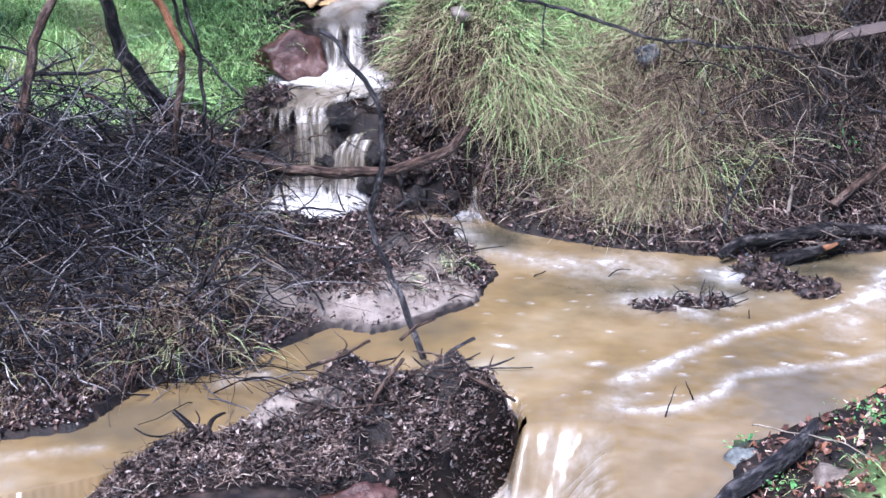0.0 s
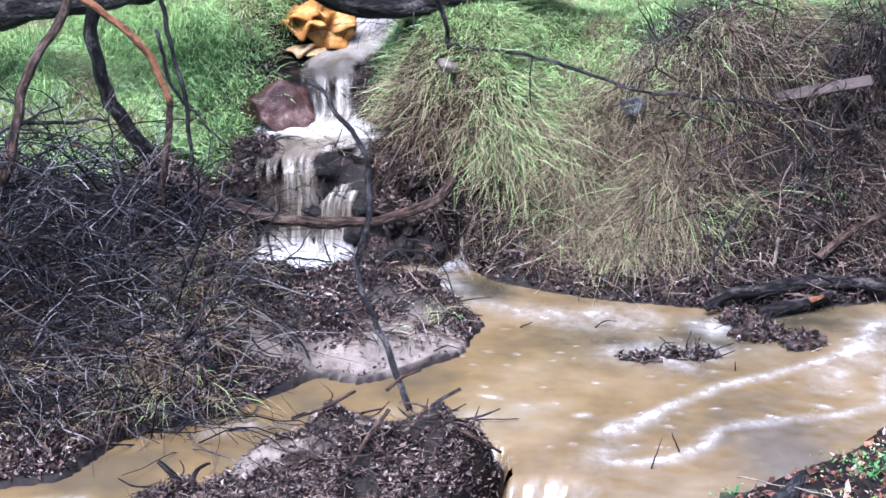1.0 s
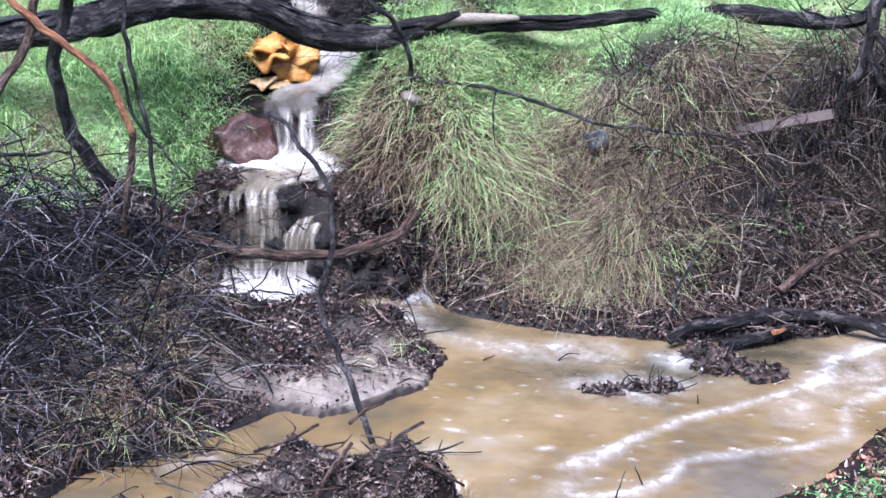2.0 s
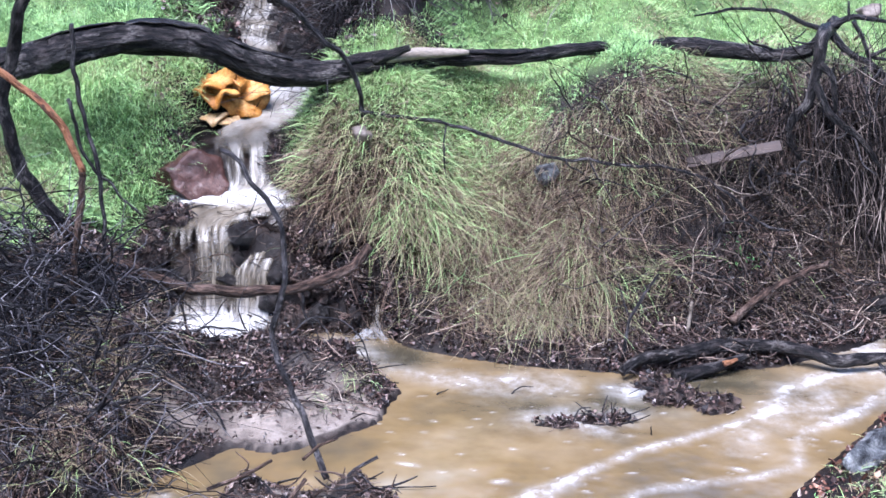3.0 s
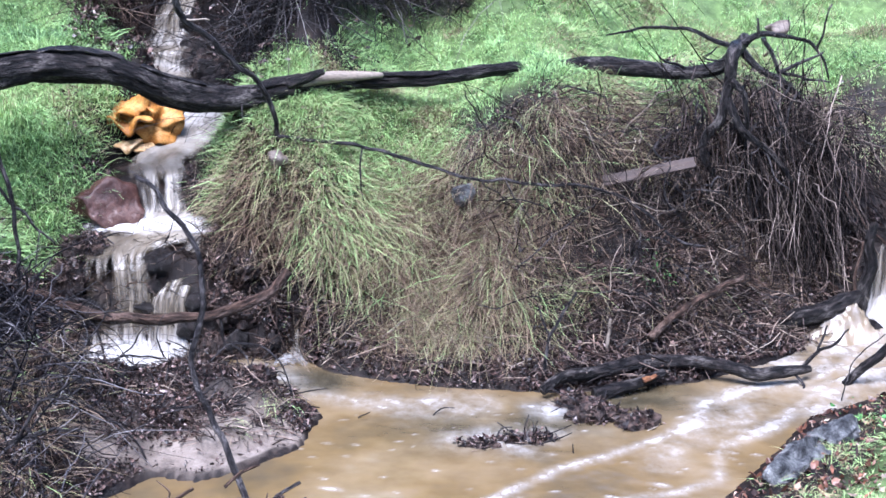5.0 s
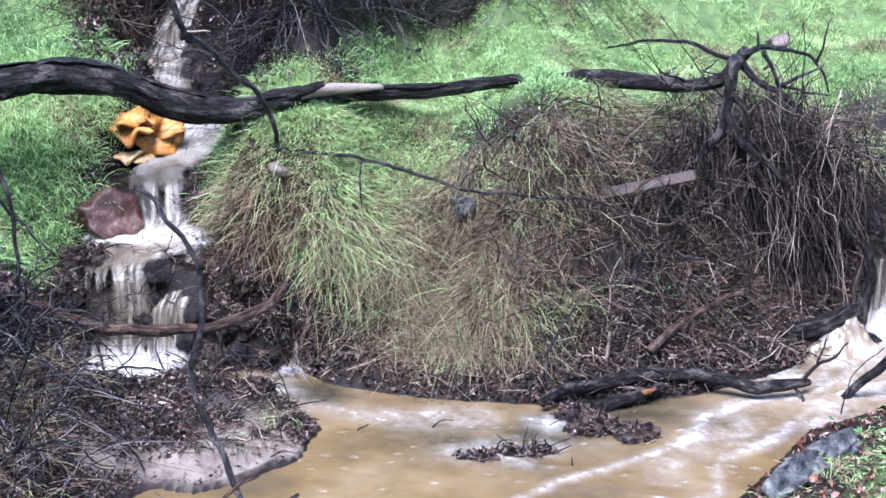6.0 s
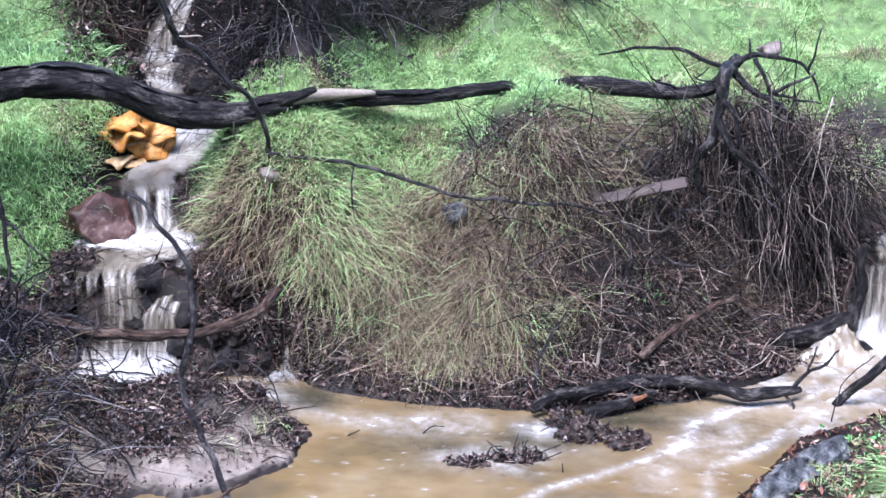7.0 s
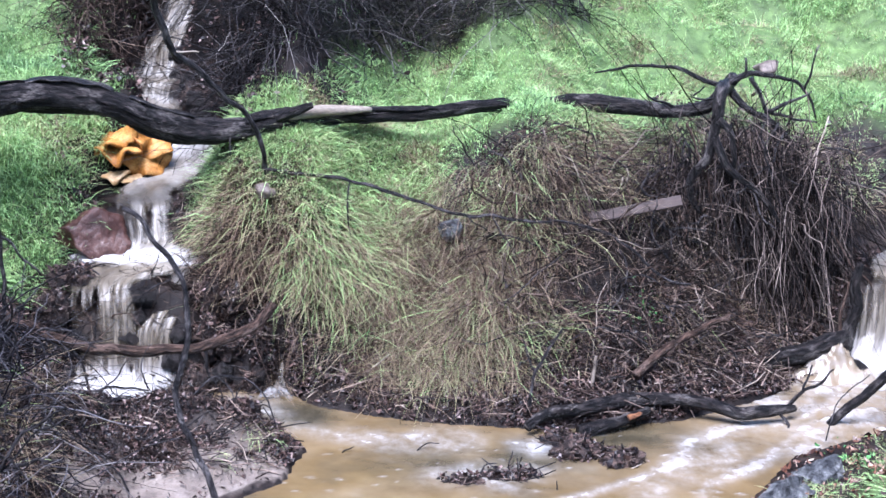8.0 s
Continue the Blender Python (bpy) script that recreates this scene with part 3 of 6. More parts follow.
    for st, bank in ((CASCADE, 0.2), (INLET, 0.35), (OUTLET, 0.13), (TRICKLE, 0.06)):
        dist, zw, hw = along_stream(st, x, y)
        w = 1 - smooth(dist, hw * 0.92, hw + bank)
        bed = zw - 0.07 + 0.03 * fbm(x, y, 7, 2, 14) + 0.05 * smooth(dist, hw, hw + 0.06)
        z = np.where((d < -0.05) & (bed > z), np.maximum(z, np.where(zw > 0.06, bed * w + z * (1 - w), z)), z * (1 - w) + bed * w)
        gap = np.minimum(gap, dist - hw)
    return z, d, (1 - w_left) * (1 - w_near) * (1 - w_sand), gap, w_near, w_sand


def height(x, y):
    return land(x, y)[0]


def slope_way(x, y):
    """The horizontal direction downhill and the steepness."""
    e = 0.06
    gx = (height(x + e, y) - height(x - e, y)) / (2 * e)
    gy = (height(x, y + e) - height(x, y - e)) / (2 * e)
    s = np.hypot(gx, gy)
    return np.stack([-gx, -gy], -1) / (s[..., None] + 1e-6), s


def stretch_axis(lo, hi, step, reach):
    mid = np.arange(lo, hi + step / 2, step)
    grow = step * np.cumsum(1.22 ** np.arange(1, 40))
    grow = grow[grow < reach]
    return np.r_[lo - grow[::-1], mid, hi + grow]


def grid_mesh(name, xs, ys, zf):
    gx, gy = np.meshgrid(xs, ys)
    z = zf(gx, gy)
    idx = np.arange(gx.size).reshape(gx.shape)
    q = np.stack([idx[:-1, :-1], idx[:-1, 1:], idx[1:, 1:], idx[1:, :-1]], -1).reshape(-1, 4)
    return gx, gy, np.stack([gx, gy, z], -1).reshape(-1, 3), q


xs, ys = stretch_axis(-3.4, 5.2, 0.031, 120), stretch_axis(6.9, 15.0, 0.031, 120)
gx, gy, verts, quads = grid_mesh("ground", xs, ys, height)
_, gd, gfar, ggap, gnear, gsand = land(gx, gy)
me = fast_mesh("ground", verts, quads)
# dark earth colour along the slabs' rims paints the shade of their undercut
put_attr(me, "sand", (gsand * np.minimum(1, 1.8 * pile(gx, gy, SLABS)) * smooth(gd + 0.05 * fbm(gx, gy, 5, 3, 141), 0.02, 0.04) + 1.4 * pile(gx, gy, SAND_PATCHES) + (gd < -0.06)).clip(0, 1).ravel())
bare = smooth(gx, -0.5, -0.3) * (1 - smooth(gx, 1.6, 2.6)) * smooth(gy - 12.4 - np.interp(gx, [0.0, 0.5, 0.9, 1.4, 1.9, 2.8], [0.0, 0.05, 0.8, 1.4, 1.0, 1.6]), 0.0, 0.3) * (1 - smooth(gy, 16, 18))
put_attr(me, "turf", (1 - 0.9 * bare.ravel()) * smooth(ggap, 0.1, 0.4).ravel() * (smooth(gd + 0.3 * fbm(gx, gy, 2, 2, 8), 1.6, 2.0) * gfar + (1 - gfar) * (1 - gsand) * (1 - gnear) * smooth(gy - 0.55 * smooth(gx, -2.2, -1.6), 10.8, 11.2) + gnear * smooth(gd, 0.4, 0.8) * np.maximum(smooth(gx, 0.9, 1.3), 1 - smooth(gy, 6.2, 6.7))).clip(0, 1).ravel())
ground = part("ground", me, M_GROUND)
tagged(ground, "wet dark earth banks with pale sand beside the stream", "ground", kind="structure")

# ---- water ----
FLOWS = [
    ([(4.05, 10.75), (3.4, 10.35), (3.08, 10.25), (2.72, 10.0), (2.52, 9.63), (2.27, 9.43), (1.97, 9.23), (1.69, 9.07), (1.44, 8.88), (1.2, 8.67), (0.96, 8.53)], 0.085, 0.8),
    ([(3.5, 10.24), (3.3, 10.0), (2.94, 9.62), (2.6, 9.28), (2.42, 8.88), (2.08, 8.69), (1.79, 8.59), (1.55, 8.56), (1.38, 8.33), (1.15, 8.2), (0.94, 8.18)], 0.07, 0.68),
    ([(-1.0, 11.1), (-0.85, 11.0), (-0.5, 10.95), (-0.1, 10.8), (0.2, 10.6), (0.45, 10.33), (1.02, 10.1), (1.3, 10.1)], 0.16, 0.55),
    ([(4.0, 10.8), (3.6, 10.35), (3.45, 9.9)], 0.36, 0.68),
    ([(3.2, 10.3), (2.7, 9.7), (2.2, 9.1)], 0.2, 0.46),
    ([(0.95, 8.35), (0.75, 8.0)], 0.12, 0.4),
    ([(-0.95, 8.55), (-1.15, 8.45)], 0.07, 0.5),
    ([(-1.75, 7.7), (-2.3, 7.55), (-3.0, 7.3)], 0.05, 0.4),
]


def line_distance(pts, x, y):
    st = np.array([(a, b, 0, 0) for a, b in spline(np.array([(a, b, 0.0) for a, b in pts]), 24)[:, :2]])
    return along_stream(st, x, y)[0]


def pool_water():
    step = 0.02
    gx, gy = np.meshgrid(np.arange(-4.4, 4.7, step), np.arange(6.35, 11.5, step))
    d = pool_distance(gx, gy)
    wx, wy = gx + 0.10 * fbm(gx, gy, 1.7, 3, 31), gy + 0.10 * fbm(gx, gy, 1.7, 3, 37)
    foam, rip = np.zeros(gx.shape), np.zeros(gx.shape)
    for pts, w, k in FLOWS:
        ld = line_distance(pts, wx, wy)
        foam = np.maximum(foam, k * np.exp(-(ld / (w * (0.9 + 0.5 * fbm(gx, gy, 1.1, 2, 71)).clip(0.45)))**2) * (0.88 + 0.6 * fbm(gx, gy, 2.3, 3, 73) + 0.45 * fbm(gx, gy, 9, 3, 75)))
        rip = np.maximum(rip, np.exp(-(ld / (w * 3)) ** 2))
    g = np.random.default_rng(12)
    for _ in range(120):
        bx, by = g.uniform(0.2, 2.9), g.uniform(8.1, 10.2)
        r = g.uniform(0.007, 0.018) * (2.2 if g.random() < 0.12 else 1)
        foam = np.maximum(foam, g.uniform(0.55, 0.85) * (1 - smooth(np.hypot((wx - bx) * 0.6 + 0.4 * (wy - by), wy - by), r * 0.2, r * 1.5)))
    for ix, iy, ir in ((-0.35, 10.93, 0.3), (-0.05, 10.8, 0.2), (1.3, 9.55, 0.26), (1.75, 9.95, 0.2), (1.5, 9.42, 0.22), (1.1, 10.15, 0.22), (1.62, 9.6, 0.15), (3.85, 10.9, 0.5), (3.4, 10.75, 0.35), (3.75, 10.4, 0.4)):
        foam = np.maximum(foam, (1.0 - 0.12 * (ix > 3)) * np.exp(-(np.hypot(wx - ix, (wy - iy) * 1.3) / ir) ** 2) * (0.75 + 0.9 * fbm(gx, gy, 5, 3, 77)))
    ridge = (1 - np.abs(fbm(wx * 1.0, wy * 1.0, 2.6, 3, 131)) * 5).clip(0) * (0.5 + fbm(gx, gy, 1.0, 2, 133)).clip(0)
    foam = np.maximum(foam, ridge * (0.15 + 0.85 * smooth(gx, 2.0, 3.2)) * smooth(gx, 0.2, 0.8))
    z = (0.002 + 0.006 * rip) * fbm(wx + 0.3 * wy, wy, 6, 3, 50) + 0.002 * fbm(gx, gy, 16, 2, 55) + 0.008 * foam * rip + 0.05 * foam.clip(0, 1) * smooth(gx, 3.2, 3.7) * (0.4 + fbm(gx, gy, 9, 3, 205))
    side, lip = 0.85 - gx, 8.03 - gy - 0.25 * (0.7 - gx).clip(0) ** 1.5
    notch = -np.log(np.exp(-14 * side.clip(-2, 2)) + np.exp(-14 * lip.clip(-2, 2))) / 14 + 0.05 * fbm(gx, gy, 3.5, 3, 151)
    fall = (notch / 0.3).clip(0, 1)
    drop = np.maximum(fall**1.8, smooth(0.42 - gx, 0, 0.12)) * (notch > -0.3)
    drop = np.where(gx > 0.42, fall**1.8, drop)
    face = smooth(fall, 0.05, 0.4) * (1 - smooth(fall, 0.8, 1.0))
    across = np.where(side < lip, gy, gx)
    strand = fbm(across * 26, notch * 3.5, 1, 4, 153)
    foam = np.where(notch > 0, 0, foam * (1 - 0.5 * smooth(notch, -0.2, 0)))
    boil = smooth(drop, 0.55, 0.95) * (0.6 + 0.7 * fbm(gx, gy, 7, 3, 157)) * np.exp(-((gx - 0.42) / 0.33) ** 2)
    foam = np.maximum(np.maximum(foam, (0.33 + 0.34 * strand) * smooth(notch, -0.04, 0.14)), boil)
    z = z * (1 - 0.5 * face) - 0.34 * drop + 0.025 * face * strand + 0.05 * smooth(fall, 0.7, 1) * fbm(gx, gy, 7, 3, 159)
    keep = ((d < 0.07) & ~((gx < 0.42) & (gx > -0.5) & (gy < 8.05))) | ((gx > 0.4) & (gx < 0.95) & (gy < 8.1)) | ((gx > -0.5) & (gx < 0.45) & (gy < 8.0))
    idx = np.arange(gx.size).reshape(gx.shape)
    ok = keep[:-1, :-1] & keep[1:, :-1] & keep[:-1, 1:] & keep[1:, 1:]
    q = np.stack([idx[:-1, :-1], idx[:-1, 1:], idx[1:, 1:], idx[1:, :-1]], -1)[ok]
    used = np.unique(q)
    remap = np.zeros(gx.size, np.int64)
    remap[used] = np.arange(len(used))
    me = fast_mesh("pool_water", np.stack([gx, gy, z], -1).reshape(-1, 3)[used], remap[q])
    put_attr(me, "foam", foam.ravel()[used])
    clear = np.maximum(np.exp(-((wx - 1.45) / 0.6) ** 2 - ((wy - 9.75) / 0.4) ** 2), np.exp(-((wx - 2.3) / 0.55) ** 2 - ((wy - 10.1) / 0.3) ** 2))
    clear = np.maximum(clear, 0.8 * np.exp(-((wx - 0.3) / 0.3) ** 2 - ((wy - 10.65) / 0.25) ** 2))
    put_attr(me, "clear", (clear * (1.15 + 1.1 * fbm(gx, gy, 2.2, 3, 341))).clip(0, 0.9).ravel()[used])
    return me


tagged(part("pool_water", pool_water(), M_POOL), "muddy tan pool water with white foam streaks", "water", kind="structure")


def falling_water(name, st, label, seed, boost=0.0, body=1.0, straight=0.0):
    """A stream that runs down its stations: a sheet with churned relief, foaming where it is steep."""
    length = np.sum(np.linalg.norm(np.diff(st[:, :3], axis=0), axis=1))
    n, m = int(length / 0.02), 34
    c = spline(st, n)
    flat = np.gradient(c[:, :2], axis=0)
    for _ in range(12):
        flat = (np.roll(flat, 1, 0) + flat + np.roll(flat, -1, 0)) / 3
    flat[0], flat[-1] = flat[1], flat[-2]
    flat /= np.linalg.norm(flat, axis=1, keepdims=True) + 1e-9
    flat = flat * (1 - straight) + np.array([0.0, -1.0]) * straight
    side = np.stack([flat[:, 1], -flat[:, 0]], -1)
    u = np.linspace(-1, 1, m)
    v = np.arange(n) * 0.02
    U, V = np.meshgrid(u, v)
    given = c[:, 4] if c.shape[1] > 4 else None
    hw = c[:, 3][:, None] * (1 + 0.3 * fbm(V * 4.5, U * 0 + np.sign(U) * 3, 1, 4, seed))
    X = c[:, 0][:, None] + side[:, 0][:, None] * U * hw
    Y = c[:, 1][:, None] + side[:, 1][:, None] * U * hw
    steep = np.abs(np.gradient(c[:, 2])) / (np.linalg.norm(np.gradient(c[:, :3], axis=0), axis=1) + 1e-9)
    steep = np.convolve(np.pad(steep, 4, mode="edge"), np.ones(9) / 9, "valid")
    steep = smooth(steep, 0.3, 0.75)
    splash = np.zeros(n)
    for k in range(n):
        splash[k] = steep[max(0, k - 14):k + 1].max()
    wet = U * hw
    Z = c[:, 2][:, None] + 0.02 * fbm(wet * 8, V * 1.6, 1, 3, seed + 3) + 0.012 * fbm(wet * 24, V * 3, 1, 2, seed + 5) * (0.4 + steep[:, None])
    Z = Z + 0.03 * (splash - steep).clip(0)[:, None] * fbm(wet * 14, V * 14, 1, 3, seed + 8)
    Y = Y - 0.03 * steep[:, None] * fbm(wet * 13, V * 1.2, 1, 4, seed + 9)
    Z = Z - 0.03 * np.abs(U) ** 6
    foam = np.maximum(0.62 * steep, 0.95 * (splash - steep * 0.6).clip(0))[:, None] + boost
    if given is not None:
        foam = np.broadcast_to((given * 1.25 - 0.22).clip(0, 1)[:, None], U.shape) + 0
    foam = foam + 0.22 * fbm(wet * 12, V * 0.8, 1, 2, seed + 12)
    idx = np.arange(n * m).reshape(n, m)
    q = np.stack([idx[:-1, :-1], idx[1:, :-1], idx[1:, 1:], idx[:-1, 1:]], -1).reshape(-1, 4)
    me = fast_mesh(name, np.stack([X, Y, Z], -1).reshape(-1, 3), q)
    put_attr(me, "foam", foam.clip(0, 1).ravel())
    ends = smooth(V, 0, 0.08) * smooth(V[-1, 0] - V + 0.1 * fbm(wet * 9, V * 4, 1, 2, seed + 19), 0, 0.3)
    cover = body * (1 - 0.58 * steep[:, None] * (1 - foam.clip(0, 1))) * (1 - np.abs(U) ** 3)
    cover = cover + (0.15 * fbm(wet * 6, V * 2, 1, 2, seed + 15) + 0.6 * steep[:, None] * fbm(wet * 17, V * 1.2, 1, 3, seed + 17)) * (1 - 0.7 * foam.clip(0, 1))
    put_attr(me, "thick", (cover * ends).clip(0, 1).ravel())
    put_attr(me, "steep", np.broadcast_to(steep[:, None], U.shape).ravel())
    uv = me.uv_layers.new(name="UVMap")
    li = np.empty(len(me.loops), np.int32)
    me.loops.foreach_get("vertex_index", li)
    uv.data.foreach_set("uv", np.stack([wet.ravel(), V.ravel()], -1)[li].astype(np.float32).ravel())
    return tagged(part(name, me, M_FALL), label, "water", kind="structure")


falling_water("cascade_water", UPPER_FALL, "muddy white cascade tumbling down steps of a gully", 60, 0, 1.0, 0.75)
falling_water("veil_water", RIGHT_VEIL, "thin white veil of water falling between sticks", 64, 0, 0.95, 0.8)
falling_water("pocket_water", POCKET, "small pocket of white water beside the cascade", 66)
falling_water("side_water", np.array([(-0.33, 13.5, 1.82, 0.03, 0.3), (-0.32, 13.4, 1.74, 0.035, 0.4), (-0.31, 13.34, 1.62, 0.05, 0.4), (-0.32, 13.28, 1.5, 0.06, 0.6)]), "thin strand of water falling over dark stones", 67, 0, 0.9, 0.8)
falling_water("trickle_water", TRICKLE, "small white trickle running into the pool", 68, 0, 0.7)
falling_water("inlet_water", INLET, "foaming water falling over a debris dam into the pool", 70, 0.1, 2.0, 0.6)


def splash():
    """A swell of churned white water thrown up beside the inlet fall."""
    gx, gy = np.meshgrid(np.arange(-0.5, 0.42, 0.012), np.arange(-0.3, 0.3, 0.012))
    r = np.hypot((gx - 0.06 + 0.25 * gy) / np.where(gx < 0.06, 0.3, 0.17), gy / 0.16)
    churn = fbm(gx, gy, 7, 3, 351)
    z = 0.21 * np.exp(-r**2 * 1.1) * (0.85 + 0.6 * churn + 0.35 * fbm(gx, gy, 19, 3, 353)) - 0.035 * smooth(r, 0.9, 1.8)
    idx = np.arange(gx.size).reshape(gx.shape)
    q = np.stack([idx[:-1, :-1], idx[:-1, 1:], idx[1:, 1:], idx[1:, :-1]], -1).reshape(-1, 4)
    me = fast_mesh("splash_water", np.stack([gx, gy, z], -1).reshape(-1, 3), q)
    put_attr(me, "foam", (0.36 + 0.6 * churn).clip(0, 1).ravel())
    put_attr(me, "clear", np.zeros(gx.size))
    return tagged(part("splash_water", me, M_POOL, None, "", (3.95, 11.14, 0.015)), "hump of white water splashing up beside the fall", "water", kind="structure")


splash()
falling_water("outlet_water", OUTLET[5:], "muddy water running away below the pool", 80, 0.0, 1.8)


# ---- grass ----
def scatter(n, x0, x1, y0, y1):
    return rng.uniform(x0, x1, n), rng.uniform(y0, y1, n)


def tufts(name, cx, cy, tone, per, length, width, label, lean, hang, spread=0.05, loose=0.3, segs=3, flop=None, fan=0.7):
    """Grass in tufts: blades that fan out from each centre, bend downhill by lean and droop by hang."""
    k = np.repeat(np.arange(len(cx)), per)
    n = len(k)
    size = rng.uniform(0.6, 1.4, len(cx))
    a, r = rng.uniform(0, 2 * np.pi, n), np.sqrt(rng.random(n))
    out = np.stack([np.cos(a), np.sin(a)], -1) * r[:, None]
    x, y = cx[k] + out[:, 0] * spread * size[k], cy[k] + out[:, 1] * spread * size[k]
    z = height(x, y)
    way, s = slope_way(cx, cy)
    own = rng.normal(0, 0.5, (len(cx), 2))
    w = (way * (lean * np.minimum(1, s * 1.4))[:, None] + own)[k] + out * (fan[k][:, None] if np.ndim(fan) else fan) + rng.normal(0, loose, (n, 2))
    w = np.c_[w * rng.uniform(0.5, 1.0, n)[:, None], np.zeros(n)]
    if flop is not None:
        w = w * flop[k][:, None]
    h = hang[k] if np.ndim(hang) else hang
    rise = rng.uniform(0.45, 1.05, n) * (1 - 0.35 * h)
    fall = rise * rng.uniform(0.25, 0.9, n) + h * rng.uniform(0.1, 0.9, n)
    L = (length * size)[k] * rng.uniform(0.55, 1.25, n)
    v, q = ribbons(np.stack([x, y, z - 0.01], -1), w, L, rng.uniform(*width, n), rise, fall, segs, rng.uniform(-0.8, 0.8, n))
    me = fast_mesh(name, v, q)
    put_attr(me, "tone", np.repeat(np.clip(tone[k] + rng.normal(0, 0.05, n), 0, 1), 2 * segs + 2))
    return tagged(part(name, me, M_GRASS), label, "grass", kind="stuff")


def thicket_edge(x):
    """How far back up the slope the thicket begins."""
    return 12.4 + np.interp(x, [0.0, 0.5, 0.9, 1.4, 1.9, 2.8], [0.0, 0.05, 0.8, 1.4, 1.0, 1.6])


def green_grass():
    x, y = scatter(17000, -3.3, 5.4, 10.4, 15.6)
    for n, box in ((4200, (-0.45, 1.3, 11.2, 12.4)), (3200, (-2.7, -0.9, 11.0, 12.9))):
        ex, ey = scatter(n, *box)
        x, y = np.r_[x, ex], np.r_[y, ey]
    z, d, far, gap, near, sand = land(x, y)
    dd = d / (0.48 + 0.52 * smooth(x, 0.3, 1.3))
    n1 = fbm(x, y, 1.6, 3, 91)
    low = 0.35 * (1 - smooth(x, 1.5, 2.1))
    crest = far * np.maximum(smooth(dd + 0.35 * n1 + low, 1.35, 1.75), smooth(x, 3.7, 4.1) * smooth(dd, 0.9, 1.2))
    face = far * smooth(dd + 0.2 * n1, 0.55, 0.85) * np.maximum((1 - smooth(x + 0.7 * n1 - 0.5 * smooth(dd, 0.8, 1.2), 0.1, 1.0)) * 0.9, 0.5 * smooth(n1, -0.05, 0.25) * (1 - smooth(x, 1.9, 2.4)))
    left = (1 - far) * (1 - near) * (1 - sand) * smooth(y + 0.25 * n1 - 0.75 * smooth(x, -2.3, -1.6), 10.5, 10.8) * smooth(gap, -0.02, 0.08)
    gap = gap - 0.12 * smooth(y, 12.2, 12.6) * smooth(x, -0.9, -0.7)
    p = np.maximum(np.maximum(crest, face), left) * (0.45 + 0.3 * (far < 0.4) + (0.55 - 0.3 * (far < 0.4)) * smooth(n1, -0.4, 0.0)) * smooth(gap, 0.05, 0.18)
    thicket = smooth(x, -0.4, -0.2) * (1 - smooth(x, 2.4, 3.0)) * smooth(y - thicket_edge(x) + 0.2 * n1, -0.05, 0.2)
    p = np.maximum(p, 0.95 * far * smooth(z, 0.95, 1.15) * (1 - smooth(x, 0.8, 1.2)) * smooth(gap, 0.05, 0.15))
    p = p * (1 - 0.93 * thicket) * (1 - 0.4 * smooth(y, 13.2, 14.2)) * (1 - 0.75 * smooth(x, 2.2, 2.8) * (1 - smooth(fbm(x, y, 3.0, 3, 361), -0.3, 0.0)))
    k = rng.random(len(x)) < p
    x, y, z, d, dd, far, n1 = x[k], y[k], z[k], d[k], dd[k], far[k], n1[k]
    onface = far * (1 - smooth(dd, 1.0, 1.4))
    n2 = fbm(x, y, 2.6, 3, 191)
    tone = 0.33 + 0.05 * far * (1 - onface) + 0.09 * onface + 0.27 * n2 + (0.18 * rng.random(len(x)) + 0.16 * smooth(x, 0.3, 0.9)) * onface * (1 - 0.75 * smooth(z, 0.85, 1.15)) - 0.12 * smooth(-x, 1.2, 1.6) * smooth(y, 12.8, 13.3) + 0.3 * smooth(n2, 0.2, 0.5) * rng.random(len(x)) - 0.02 * (far < 0.4)
    tone = tone - 0.05 * onface * (1 - smooth(x, 0.35, 0.8)) + 0.22 * onface * (rng.random(len(x)) < 0.3)
    length = rng.uniform(0.08, 0.16, len(x)) * (1 + 0.7 * smooth(x, 2.2, 2.8) * smooth(fbm(x, y, 3.0, 3, 361), -0.1, 0.3)) * (1 + 0.95 * onface) * (1 + 0.55 * (far < 0.3) * (y < 13.2))
    return tufts("green_grass", x, y, tone, 21, length, (0.0032, 0.0066), "bright green wet grass growing on the banks", 0.8, 0.25 + 0.45 * onface, segs=2, flop=0.5 + 0.5 * onface, spread=0.06, loose=0.42, fan=0.7 - 0.4 * onface)


